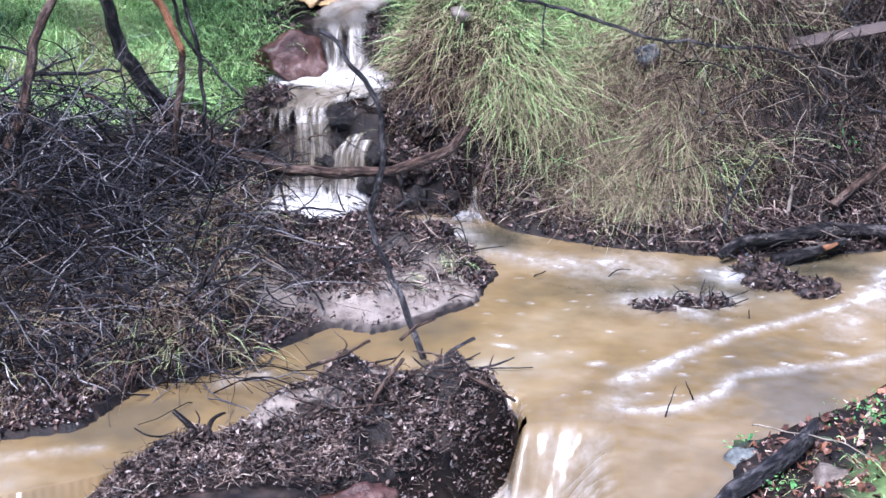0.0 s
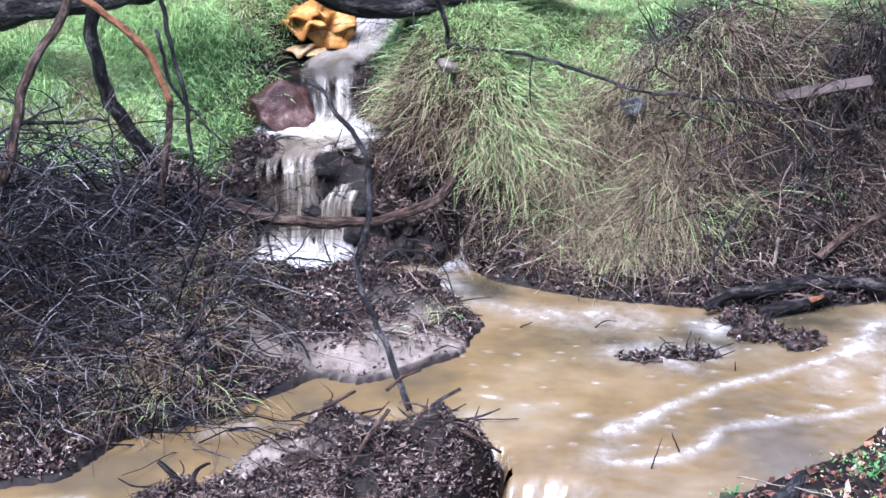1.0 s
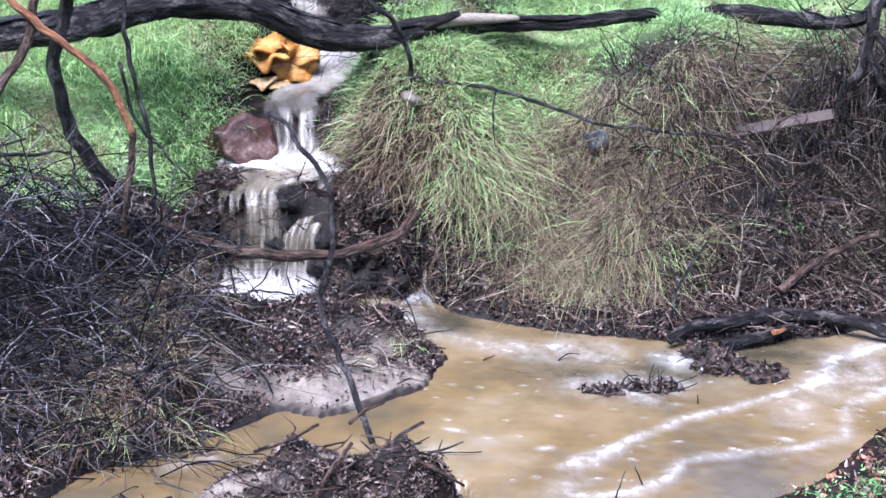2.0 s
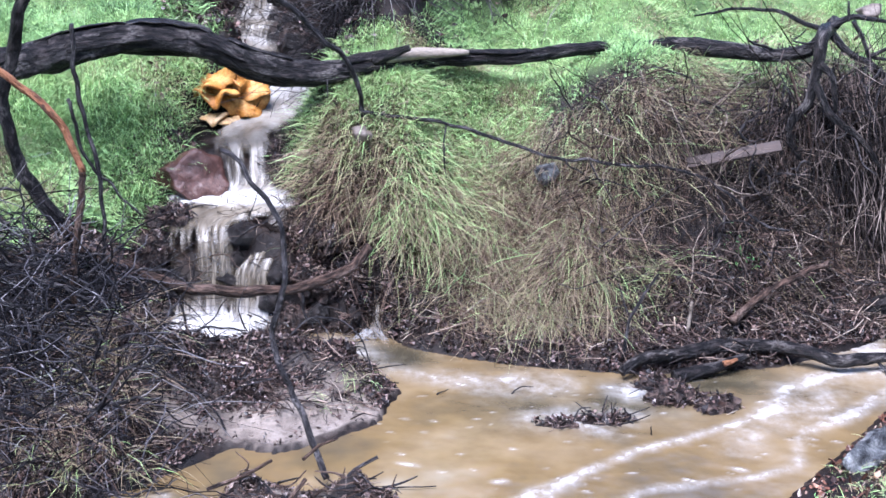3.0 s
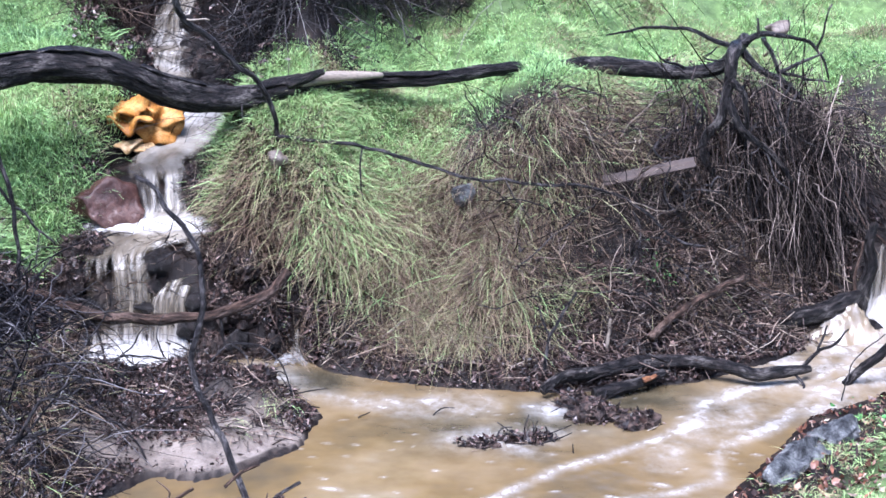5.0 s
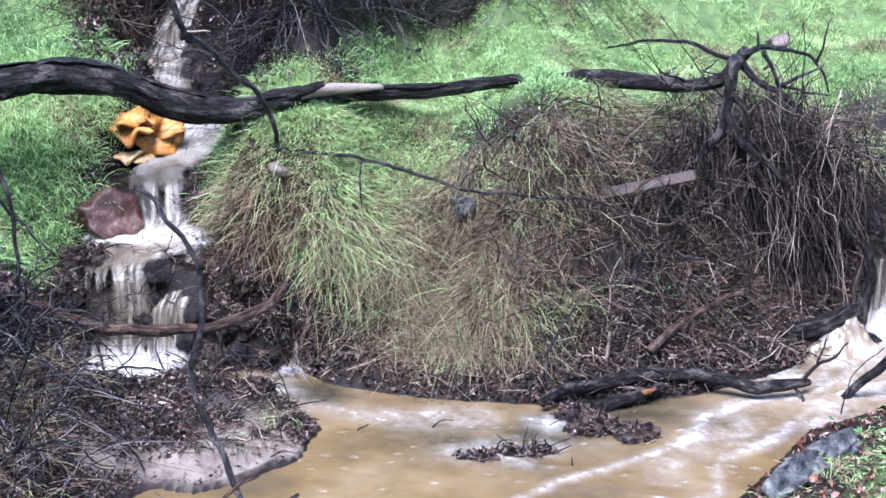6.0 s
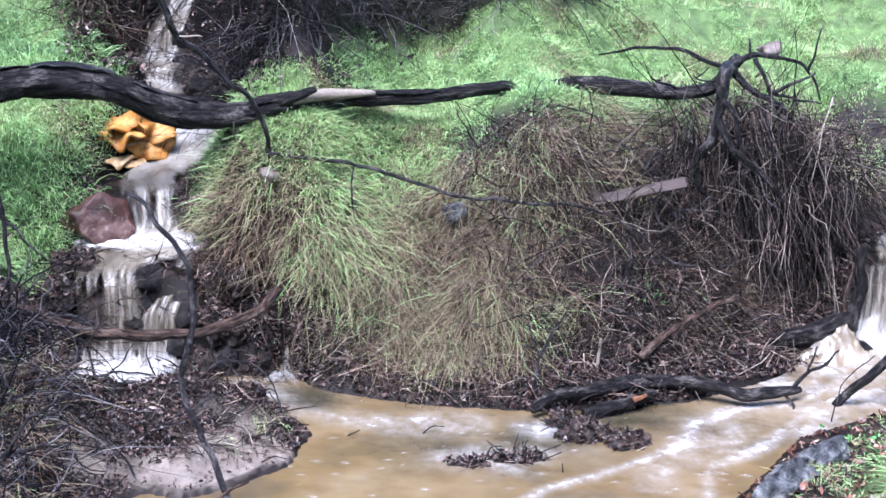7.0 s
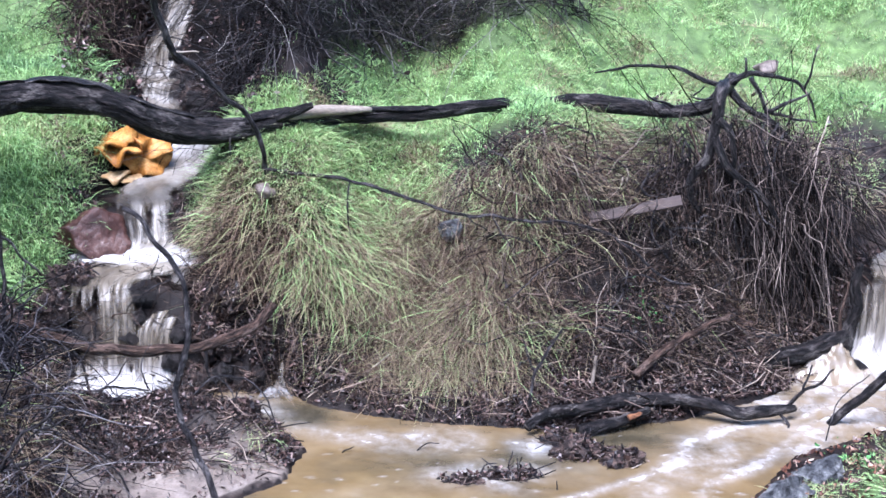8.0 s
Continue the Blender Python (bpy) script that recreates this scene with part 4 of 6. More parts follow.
def dry_grass():
    x, y = scatter(7500, -0.35, 4.4, 10.6, 14.0)
    _, d, far, gap, near, sand = land(x, y)
    dd = d / (0.48 + 0.52 * smooth(x, 0.3, 1.3))
    n1 = fbm(x, y, 1.5, 3, 95)
    body = far * smooth(dd + 0.15 * n1, 0.4, 0.6) * (1 - smooth(dd + 0.35 * n1 + 0.4 * (1 - smooth(x, 1.5, 2.1)), 1.55, 1.95)) * (0.22 + 0.78 * smooth(x + 0.6 * n1 - 0.35 * (dd < 0.75), 0.3, 1.1))
    tuft = far * np.exp(-((x - 1.25) ** 2 + (y - 11.05) ** 2) / 0.22)
    foot = smooth(x + 0.2 * n1, 1.65, 1.95) * (1 - smooth(dd + 0.25 * n1, 1.0, 1.25))
    holes = smooth(fbm(x, y, 2.8, 3, 321), -0.32, -0.05)
    p = (0.62 * body * (0.2 + 0.8 * smooth(n1, -0.25, 0.2)) * (1 - 0.9 * foot) * (0.12 + 0.88 * holes) + 0.16 * tuft) * smooth(gap, 0.05, 0.15) * (1 - 0.3 * smooth(x, 1.9, 2.4))
    k = rng.random(len(x)) < p
    x, y, dd = x[k], y[k], dd[k]
    brown = smooth(x + 0.4 * fbm(x, y, 1.2, 2, 33), 1.5, 2.2)
    tone = 0.735 + 0.24 * fbm(x, y, 2.2, 2, 35) + 0.06 * smooth(x, 0.8, 1.3) * (1 - smooth(dd, 1.3, 1.6)) + 0.05 * brown + 0.13 * rng.normal(0, 1, len(x)) + 0.03 * np.exp(-((x - 1.15) ** 2 + (y - 11.1) ** 2) / 0.12)
    return tufts("dry_grass", x, y, tone, 30, rng.uniform(0.14, 0.28, len(x)), (0.002, 0.0042), "matted straw-coloured dry grass hanging down the bank", 0.9, 0.8 + 0 * x, 0.15, 0.8, fan=0.25)


green_grass()
dry_grass()


def matted_stems():
    """Long dead stems that lie tangled over the face of the bank and follow its bulges."""
    x, y = scatter(38000, 0.15, 3.6, 10.6, 13.2)
    _, d, far, gap, near, sand = land(x, y)
    dd = d / (0.48 + 0.52 * smooth(x, 0.3, 1.3))
    n1 = fbm(x, y, 1.5, 3, 95)
    p = far * smooth(dd + 0.2 * n1, 0.35, 0.6) * (1 - smooth(dd + 0.35 * n1 + 0.3 * (1 - smooth(x, 1.5, 2.1)), 1.7, 2.05)) * (0.38 + 0.62 * smooth(x + 0.6 * n1, 0.3, 1.2)) * (0.1 + 0.9 * smooth(fbm(x, y, 2.8, 3, 321), -0.3, 0.0)) * (gap > 0.1) * (1 - 0.75 * smooth(x + 0.2 * n1, 1.65, 1.95) * (1 - smooth(dd + 0.25 * n1, 0.9, 1.15)))
    k = rng.random(len(x)) < p
    x, y, dd = x[k], y[k], dd[k]
    n, m = len(x), 6
    way, s = slope_way(x, y)
    a = np.arctan2(way[:, 1], way[:, 0]) + rng.normal(0, 0.85, n)
    L, turn = rng.uniform(0.12, 0.5, n), rng.normal(0, 0.7, n)
    px, py, pts = x + 0, y + 0, []
    lift = rng.uniform(0.01, 0.1, n)
    for j in range(m):
        u = j / (m - 1)
        pts.append(np.stack([px, py, height(px, py) + 0.012 + lift * (0.35 + np.sin(np.pi * u * 0.9))], -1))
        px, py, a = px + np.cos(a) * L / m, py + np.sin(a) * L / m, a + turn / m
    c = np.stack(pts, 1)
    t = np.gradient(c, axis=1)
    side = np.cross(t, rng.normal(0, 1, (n, 1, 3)))
    side /= np.linalg.norm(side, axis=2, keepdims=True) + 1e-9
    w = (rng.uniform(0.0018, 0.0042, n)[:, None] * np.linspace(1, 0.5, m))[..., None] / 2
    idx = np.arange(n * m * 2).reshape(n, m, 2)
    q = np.stack([idx[:, :-1, 0], idx[:, :-1, 1], idx[:, 1:, 1], idx[:, 1:, 0]], -1).reshape(-1, 4)
    me = fast_mesh("matted_stems", np.stack([c - side * w, c + side * w], 2).reshape(-1, 3), q)
    tone = 0.73 + 0.09 * smooth(x + 0.4 * fbm(x, y, 1.2, 2, 33), 1.3, 2.0) + 0.13 * rng.normal(0, 1, n) - 0.1 * np.exp(-((x - 1.3) ** 2 + (y - 11.0) ** 2) / 0.15)
    put_attr(me, "tone", np.repeat(tone.clip(0.6, 0.98), 2 * m))
    return tagged(part("matted_stems", me, M_GRASS), "tangled brown dead stems matted over the bank", "dead grass", kind="stuff")


matted_stems()


def straw_fan():
    """A combed sheaf of blond dead grass that spills down the bulge of the bank."""
    n, m = 1300, 7
    sheaf = rng.normal(0, 1, (40, 2))[rng.integers(40, size=n)]
    x, y = 1.1 + 0.34 * sheaf[:, 0] + rng.normal(0, 0.05, n), 11.25 + 0.2 * sheaf[:, 1] + rng.normal(0, 0.05, n)
    a = radians(-62) + 0.5 * (x - 1.05) + rng.normal(0, 0.42, n)
    L, turn, lift = rng.uniform(0.25, 0.62, n), rng.normal(0.15, 0.6, n), rng.uniform(0.01, 0.14, n)
    px, py, pts = x + 0, y + 0, []
    for j in range(m):
        u = j / (m - 1)
        pts.append(np.stack([px, py, np.maximum(height(px, py), 0.0) + 0.015 + lift * (0.3 + np.sin(np.pi * u * 0.85))], -1))
        px, py, a = px + np.cos(a) * L / m, py + np.sin(a) * L / m, a + turn / m
    c = np.stack(pts, 1)
    side = np.cross(np.gradient(c, axis=1), rng.normal(0, 1, (n, 1, 3)))
    side /= np.linalg.norm(side, axis=2, keepdims=True) + 1e-9
    w = (rng.uniform(0.002, 0.0045, n)[:, None] * np.linspace(1, 0.45, m))[..., None] / 2
    idx = np.arange(n * m * 2).reshape(n, m, 2)
    q = np.stack([idx[:, :-1, 0], idx[:, :-1, 1], idx[:, 1:, 1], idx[:, 1:, 0]], -1).reshape(-1, 4)
    me = fast_mesh("straw_grass", np.stack([c - side * w, c + side * w], 2).reshape(-1, 3), q)
    put_attr(me, "tone", np.repeat((0.715 + 0.06 * sheaf[:, 0] * sheaf[:, 1] + 0.05 * rng.normal(0, 1, n)).clip(0.5, 0.95), 2 * m))
    return tagged(part("straw_grass", me, M_GRASS), "blond dead grass combed down over the bulge of the bank", "dead grass", kind="stuff")


straw_fan()


def edge_grass():
    x, y = scatter(4600, 1.1, 5.2, 6.6, 11.0)
    _, d, far, gap, near, sand = land(x, y)
    n1 = fbm(x, y, 2.2, 3, 99)
    p = near * smooth(d + 0.12 * n1, 0.1, 0.3) * (0.25 + 0.75 * smooth(n1, -0.25, 0.15)) * smooth(gap, 0.05, 0.3) * (0.2 + 0.8 * smooth(x, 2.3, 2.7))
    k = rng.random(len(x)) < p
    x, y = x[k], y[k]
    return tufts("bank_grass", x, y, 0.3 + 0.34 * rng.random(len(x)), 15, rng.uniform(0.05, 0.12, len(x)), (0.0025, 0.005), "short green grass on the near bank", 0.4, 0.2)


def brush_grass():
    x, y = scatter(1500, -3.2, -1.0, 7.7, 10.6)
    _, d, far, gap, near, sand = land(x, y)
    p = (1 - sand) * (1 - near) * smooth(d, 0.03, 0.15) * (0.25 + 0.75 * smooth(fbm(x, y, 2, 2, 4), -0.2, 0.2)) * (1 - 0.6 * smooth(y, 9.4, 9.8))
    k = rng.random(len(x)) < p
    x, y = x[k], y[k]
    return tufts("brush_grass", x, y, 0.82 + 0.08 * rng.normal(0, 1, len(x)), 20, rng.uniform(0.14, 0.32, len(x)), (0.002, 0.004), "dry grass growing through dead brush", 0.8, 0.5, 0.09, 0.6, fan=0.3)


def stalk_grass():
    x, y = scatter(300, -1.75, -0.95, 8.4, 9.9)
    _, d, far, gap, near, sand = land(x, y)
    k = rng.random(len(x)) < smooth(d, 0.05, 0.2) * (0.2 + 0.8 * smooth(fbm(x, y, 3, 2, 211), -0.1, 0.2)) * smooth(-x, 1.0, 1.3)
    x, y = x[k], y[k]
    return tufts("stalk_grass", x, y, 0.76 + 0.1 * rng.normal(0, 1, len(x)), 22, rng.uniform(0.2, 0.4, len(x)), (0.002, 0.004), "olive brown dry stalks standing beside the dead brush", 0.5, 0.45, 0.09, 0.45, fan=0.2)


edge_grass()
brush_grass()
stalk_grass()


def sandbar_grass():
    x, y = np.r_[rng.normal(0.06, 0.05, 16), rng.normal(-0.15, 0.1, 6)], np.r_[rng.normal(10.02, 0.05, 16), rng.normal(9.62, 0.06, 6)]
    return tufts("sandbar_grass", x, y, 0.62 + 0.1 * rng.normal(0, 1, len(x)), 16, rng.uniform(0.06, 0.13, len(x)), (0.002, 0.004), "flattened olive grass clinging to the sandbar", 0.6, 0.8, 0.05, 0.5)


sandbar_grass()


# ---- leaf litter and wood debris ----
def leaf_mesh(x, y, z, size):
    """Curled, tilted leaves at the given places."""
    n = len(x)
    a, tilt, tip = rng.uniform(0, 2 * np.pi, n), rng.normal(0, 0.7, n), rng.normal(0, 0.55, n)
    L, W = size[0] + (size[1] - size[0]) * rng.random(n) ** 2.2 * 1.6, rng.uniform(0.14, 0.65, n)
    f = np.stack([np.cos(a) * np.cos(tip), np.sin(a) * np.cos(tip), np.sin(tip)], -1)
    s = np.stack([-np.sin(a) * np.cos(tilt), np.cos(a) * np.cos(tilt), np.sin(tilt)], -1)
    nrm = np.cross(f, s)
    c = np.stack([x, y, z], -1)
    curl = rng.uniform(-0.35, 0.5, n)[:, None]
    pts = []
    for u, w, h in ((-0.5, 0, 0.6), (-0.15, 0.5, 0.0), (0.2, 0.42, 0.0), (0.5, 0, 0.7), (0.2, -0.42, 0.1), (-0.15, -0.5, 0.1), (0.0, 0.0, -0.35)):
        u, w = u + rng.normal(0, 0.09, n), w + rng.normal(0, 0.13, n)
        pts.append(c + f * (L * u)[:, None] + s * (L * W * w)[:, None] + nrm * (L[:, None] * curl * h))
    v = np.stack(pts, 1)
    base = (np.arange(n) * 7)[:, None]
    ring = np.array([0, 1, 2, 3, 4, 5])
    tri = np.concatenate([np.stack([base[:, 0] + 6, base[:, 0] + ring[k], base[:, 0] + ring[(k + 1) % 6]], -1) for k in range(6)])
    return fast_mesh("leaves", v.reshape(-1, 3), None, tri, True)


def leaves(name, x, y, lift, label, size=(0.02, 0.05), material=None, category="leaf litter"):
    return tagged(part(name, leaf_mesh(x, y, height(x, y) + lift, size), material or M_LEAF), label, category, kind="stuff")


def litter_places(n, x0, x1, y0, y1, chance):
    x, y = scatter(n, x0, x1, y0, y1)
    k = rng.random(n) < chance(x, y, *land(x, y))
    return x[k], y[k]


lx, ly = litter_places(70000, -0.3, 4.6, 10.2, 12.2, lambda x, y, z, d, far, gap, near, sand: far * (1 - smooth(d + 0.2 * fbm(x, y, 2, 2, 6), 0.45, 1.0)) * (d > 0.0) * (gap > 0) * (0.5 + 0.5 * smooth(x, 1.2, 2.0)))
leaves("bank_leaf_litter", lx, ly, rng.uniform(0.0, 0.04, len(lx)), "wet dark brown leaf litter along the foot of the bank", (0.014, 0.042))
lx, ly = litter_places(42000, -1.9, 0.4, 8.5, 11.0, lambda x, y, z, d, far, gap, near, sand: (d > 0.02) * (near < 0.5) * (0.05 + 0.95 * smooth(0.75 + 0.9 * fbm(x, y, 2.4, 3, 16) + 0.8 * fbm(x, y, 4.5, 3, 221) + 0.7 * smooth(y, 10.0, 10.3) - 1.5 * np.minimum(1, pile(x, y, SLABS)), 0.0, 0.35)) * (gap > 0.02) * (1 - 0.6 * smooth(y, 10.4, 10.7)))
leaves("sandbar_leaf_litter", lx, ly, rng.uniform(0.0, 0.03, len(lx)), "wet brown leaf litter heaped on the sandbar", (0.012, 0.034))
lx, ly = litter_places(120000, -2.2, 0.6, 7.1, 8.9, lambda x, y, z, d, far, gap, near, sand: (d > 0.02) * (near > 0.4) * (gap > 0.0) * (1 - 0.94 * np.minimum(1, 2.5 * pile(x, y, SAND_PATCHES))) * (0.06 + 0.94 * smooth(fbm(x, y, 6.0, 3, 201), -0.3, 0.05)))
leaves("dam_leaf_litter", lx, ly, rng.random(len(lx)) * 0.03, "wet brown leaves matted in the debris dam", (0.01, 0.034), M_DAMLEAF)
lx, ly = litter_places(62000, -1.7, 0.4, 10.9, 14.6, lambda x, y, z, d, far, gap, near, sand: smooth(gap, 0.0, 0.03) * (1 - smooth(gap, 0.2, 0.45)) * (1 - 0.7 * smooth(y, 11.9, 12.1) * (1 - smooth(y, 12.6, 12.9))))
leaves("gully_leaf_litter", lx, ly, rng.uniform(0.0, 0.07, len(lx)), "black wet leaf mould beside the cascade")
lx, ly = litter_places(14000, 1.0, 5.0, 6.7, 10.8, lambda x, y, z, d, far, gap, near, sand: near * (d > 0.03) * (1 - 0.6 * smooth(d, 0.5, 1.0)) * (gap > 0) * 0.7)
leaves("near_bank_leaf_litter", lx, ly, rng.uniform(0.0, 0.02, len(lx)), "reddish brown fallen leaves on the near bank", (0.025, 0.065), M_REDLEAF)
lx, ly = litter_places(12000, -3.3, -1.2, 7.7, 9.2, lambda x, y, z, d, far, gap, near, sand: (near < 0.5) * (d > 0.01) * (1 - 0.5 * smooth(d, 0.3, 0.8)))
leaves("brush_leaf_litter", lx, ly, rng.uniform(0.0, 0.03, len(lx)), "wet brown leaves under the dead brush")
lx, ly = litter_places(9000, 0.3, 5.0, 11.0, 15.0, lambda x, y, z, d, far, gap, near, sand: 0.6 * smooth(fbm(x, y, 1.3, 3, 66), 0.1, 0.3) * (d > 0.8) * (gap > 0))
leaves("slope_leaf_litter", lx, ly, rng.uniform(0.01, 0.07, len(lx)), "scattered brown leaves caught in the grass")


def chips(name, x, y, lift, label, length=(0.05, 0.2), radius=(0.0015, 0.005), tip=0.35):
    n, m = len(x), 3
    z = height(x, y) + lift
    a, e = rng.uniform(0, 2 * np.pi, n), rng.normal(0, tip, n)
    L = rng.uniform(*length, n)
    f = np.stack([np.cos(a) * np.cos(e), np.sin(a) * np.cos(e), np.sin(e)], -1) * L[:, None] / 2
    c = np.stack([x, y, z], -1)
    bend = rng.normal(0, 0.12, (n, 3)) * L[:, None]
    curves = np.stack([c - f, c + bend, c + f], 1)
    r = rng.uniform(*radius, n)[:, None] * np.array([1.0, 0.9, 0.5])
    v, q, t = tubes(curves, r, 4)
    return tagged(part(name, fast_mesh(name, v, q, t), M_CHIP), label, "wood debris", kind="stuff")


lx, ly = litter_places(17000, -2.0, 0.6, 7.1, 8.9, lambda x, y, z, d, far, gap, near, sand: (d > 0.02) * (near > 0.4) * (gap > -0.03) * 0.5 * (1 - 0.94 * np.minimum(1, 2.5 * pile(x, y, SAND_PATCHES))) * (0.2 + 0.8 * smooth(fbm(x, y, 3, 3, 183), -0.2, 0.15)))
chips("dam_sticks", lx, ly, rng.random(len(lx)) * 0.04 + 0.005, "tangled brown bark strips and sticks of the debris dam", (0.02, 0.15), (0.0008, 0.003))
lx, ly = litter_places(5000, 0.0, 4.4, 10.2, 11.6, lambda x, y, z, d, far, gap, near, sand: far * (d > 0.02) * (d < 0.8) * (gap > 0) * (0.35 + 0.65 * smooth(x, 1.5, 2.2)))
chips("bank_sticks", lx, ly, rng.uniform(0.0, 0.07, len(lx)), "small dead sticks lying on the leaf litter", (0.06, 0.35))
lx, ly = litter_places(3500, -2.0, 0.4, 8.6, 11.8, lambda x, y, z, d, far, gap, near, sand: (d > 0.04) * (near < 0.5) * (gap > 0) * smooth(fbm(x, y, 2.4, 3, 16) + 0.7 * smooth(y, 9.5, 10.1), 0.1, 0.4))
chips("sandbar_sticks", lx, ly, rng.uniform(0.0, 0.05, len(lx)), "small dark sticks lying on the sandbar", (0.05, 0.25))


def weeds(name, spots, label):
    """Low broad-leaved weeds: rosettes of small round leaves."""
    xs, ys, zs = [], [], []
    for cx, cy, r, n in spots:
        xs.append(rng.normal(cx, r, n)), ys.append(rng.normal(cy, r, n)), zs.append(rng.uniform(0.02, 0.07, n))
    return leaves(name, np.concatenate(xs), np.concatenate(ys), np.concatenate(zs), label, (0.015, 0.035), M_WEED, "weeds")


weeds("low_weeds", [(2.15, 7.95, 0.1, 130), (2.4, 8.05, 0.1, 140), (1.55, 7.2, 0.05, 25), (1.45, 7.75, 0.04, 20), (3.6, 9.5, 0.12, 40), (2.0, 7.3, 0.12, 40)], "small bright green weeds on the near bank")
weeds("far_weeds", [(-2.05, 10.95, 0.12, 90), (-1.6, 11.3, 0.15, 110), (-1.3, 12.3, 0.15, 120), (2.6, 11.05, 0.08, 60)], "small broad-leaved weeds among the grass")


# ---- rocks ----
def rock(name, place, size, material, label, seed, rough=0.34, turn=0.0, category="rock", tilt=0.0):
    bm = bmesh.new()
    bmesh.ops.create_icosphere(bm, subdivisions=4 if max(size) > 0.1 else 3, radius=1.0)
    off = Vector((seed * 7.1, seed * 3.3, seed * 1.7))
    g = np.random.default_rng(seed)
    faces = [(Vector(g.normal(0, 1, 3)).normalized(), g.uniform(0.5, 0.8)) for _ in range(9)]
    for v in bm.verts:
        p = v.co.copy()
        for nrm, cut_at in faces:
            over = p.dot(nrm) - cut_at
            if over > 0:
                p -= nrm * over * 0.92
        n = noise.noise(p * 1.3 + off) * rough + noise.noise(p * 3.5 + off) * rough * 0.5 + noise.noise(p * 9.0 + off) * rough * 0.22
        p = p * (1.25 + n)
        v.co = Vector((p.x * size[0], p.y * size[1], p.z * size[2]))
    me = bpy.data.meshes.new(name)
    bm.to_mesh(me)
    bm.free()
    me.polygons.foreach_set("use_smooth", [True] * len(me.polygons))
    ob = part(name, me, material, None, "", place)
    ob.rotation_euler = (0, tilt, turn)
    return tagged(ob, label, category)


rock("red_rock", (-1.05, 11.8, 0.81), (0.24, 0.17, 0.2), M_REDROCK, "wet reddish brown rock at the side of the cascade", 23, 0.3, 0.1, tilt=0.3)
rock("cascade_rock", (-0.68, 11.36, 0.57), (0.13, 0.1, 0.11), M_DARKROCK, "black wet rock splitting the lower cascade", 2)
rock("cascade_rock", (-0.2, 11.5, 0.66), (0.09, 0.09, 0.08), M_MUD, "dark wet rock beside the cascade", 14)
for k, (px_, py_, pz_, r_) in enumerate([(-0.78, 11.24, 0.3, 0.07), (-0.76, 11.2, 0.12, 0.06), (-0.84, 11.22, 0.1, 0.05), (-0.72, 11.3, 0.42, 0.07), (-0.5, 11.14, 0.2, 0.07), (-0.45, 11.2, 0.36, 0.08),
                                         (-0.38, 11.1, 0.1, 0.06), (-1.16, 11.2, 0.3, 0.09), (-1.2, 11.12, 0.12, 0.08), (-1.22, 11.35, 0.52, 0.09), (-0.2, 11.08, 0.12, 0.07), (-0.26, 11.3, 0.52, 0.07), (0.05, 11.08, 0.12, 0.06),
                                         (-0.38, 13.25, 1.5, 0.1), (-0.42, 13.42, 1.64, 0.09), (-0.34, 13.1, 1.42, 0.08), (-0.5, 13.6, 1.8, 0.07), (-1.0, 13.4, 1.55, 0.09), (-0.04, 12.75, 1.32, 0.08), (-0.06, 12.5, 1.24, 0.07)]):
    tagged(rock("bed_stone", (px_, py_, pz_), (r_, r_ * 0.8, r_ * 0.9), M_DARKROCK, "small black wet stone in the bed of the cascade", 30 + k, 0.4, k, "stone"), group="stones in the cascade's bed")
rock("mossy_rock", (-0.21, 11.82, 0.86), (0.16, 0.13, 0.13), M_MOSS, "green mossy rock on the bank of the cascade", 6)
rock("beige_stone", (0.11, 11.55, 1.22), (0.055, 0.05, 0.05), M_PALEROCK, "rounded beige stone lying in the grass", 8, category="stone")
rock("boulder", (-2.5, 11.3, 0.93), (0.17, 0.16, 0.17), M_GREYROCK, "pale grey lichened boulder in the grass", 9, category="boulder")
rock("dark_stone", (1.36, 11.5, 0.96), (0.07, 0.06, 0.07), M_WETROCK, "dark split stone lodged in the bank", 10, category="stone")
rock("slope_stone", (3.85, 12.78, 1.87), (0.09, 0.08, 0.05), M_PALEROCK, "pale stone lying in green grass", 11, category="stone")
rock("bank_rock", (2.98, 9.02, 0.0), (0.3, 0.12, 0.12), M_WETROCK, "mottled dark grey wet rock at the near bank", 12, 0.75, 0.85)
rock("bank_rock", (3.32, 9.38, 0.02), (0.2, 0.12, 0.1), M_WETROCK, "mottled dark grey wet rock at the near bank", 27, 0.5, 0.7)
rock("bank_stone", (1.4, 7.6, -0.01), (0.09, 0.08, 0.07), M_GREYROCK, "pale lichened stone at the water's edge", 19, 0.5, 0.3, "stone")
rock("bank_stone", (1.5, 7.72, -0.02), (0.09, 0.07, 0.05), M_MOSS, "wet mossy stone at the water's edge", 29, 0.5, 0.9, "stone")
rock("bank_stone", (1.78, 7.3, 0.05), (0.09, 0.07, 0.05), M_PALEROCK, "pale pinkish stone among fallen leaves on the near bank", 33, 0.5, 0.2, "stone")
rock("dam_rock", (-0.42, 7.2, -0.02), (0.16, 0.12, 0.09), M_REDROCK, "wet reddish rock half buried in the debris dam", 37, 0.4, 0.4)
rock("inlet_rock", (4.13, 11.12, 0.04), (0.1, 0.08, 0.1), M_DARKROCK, "black wet rock in foaming water", 13)


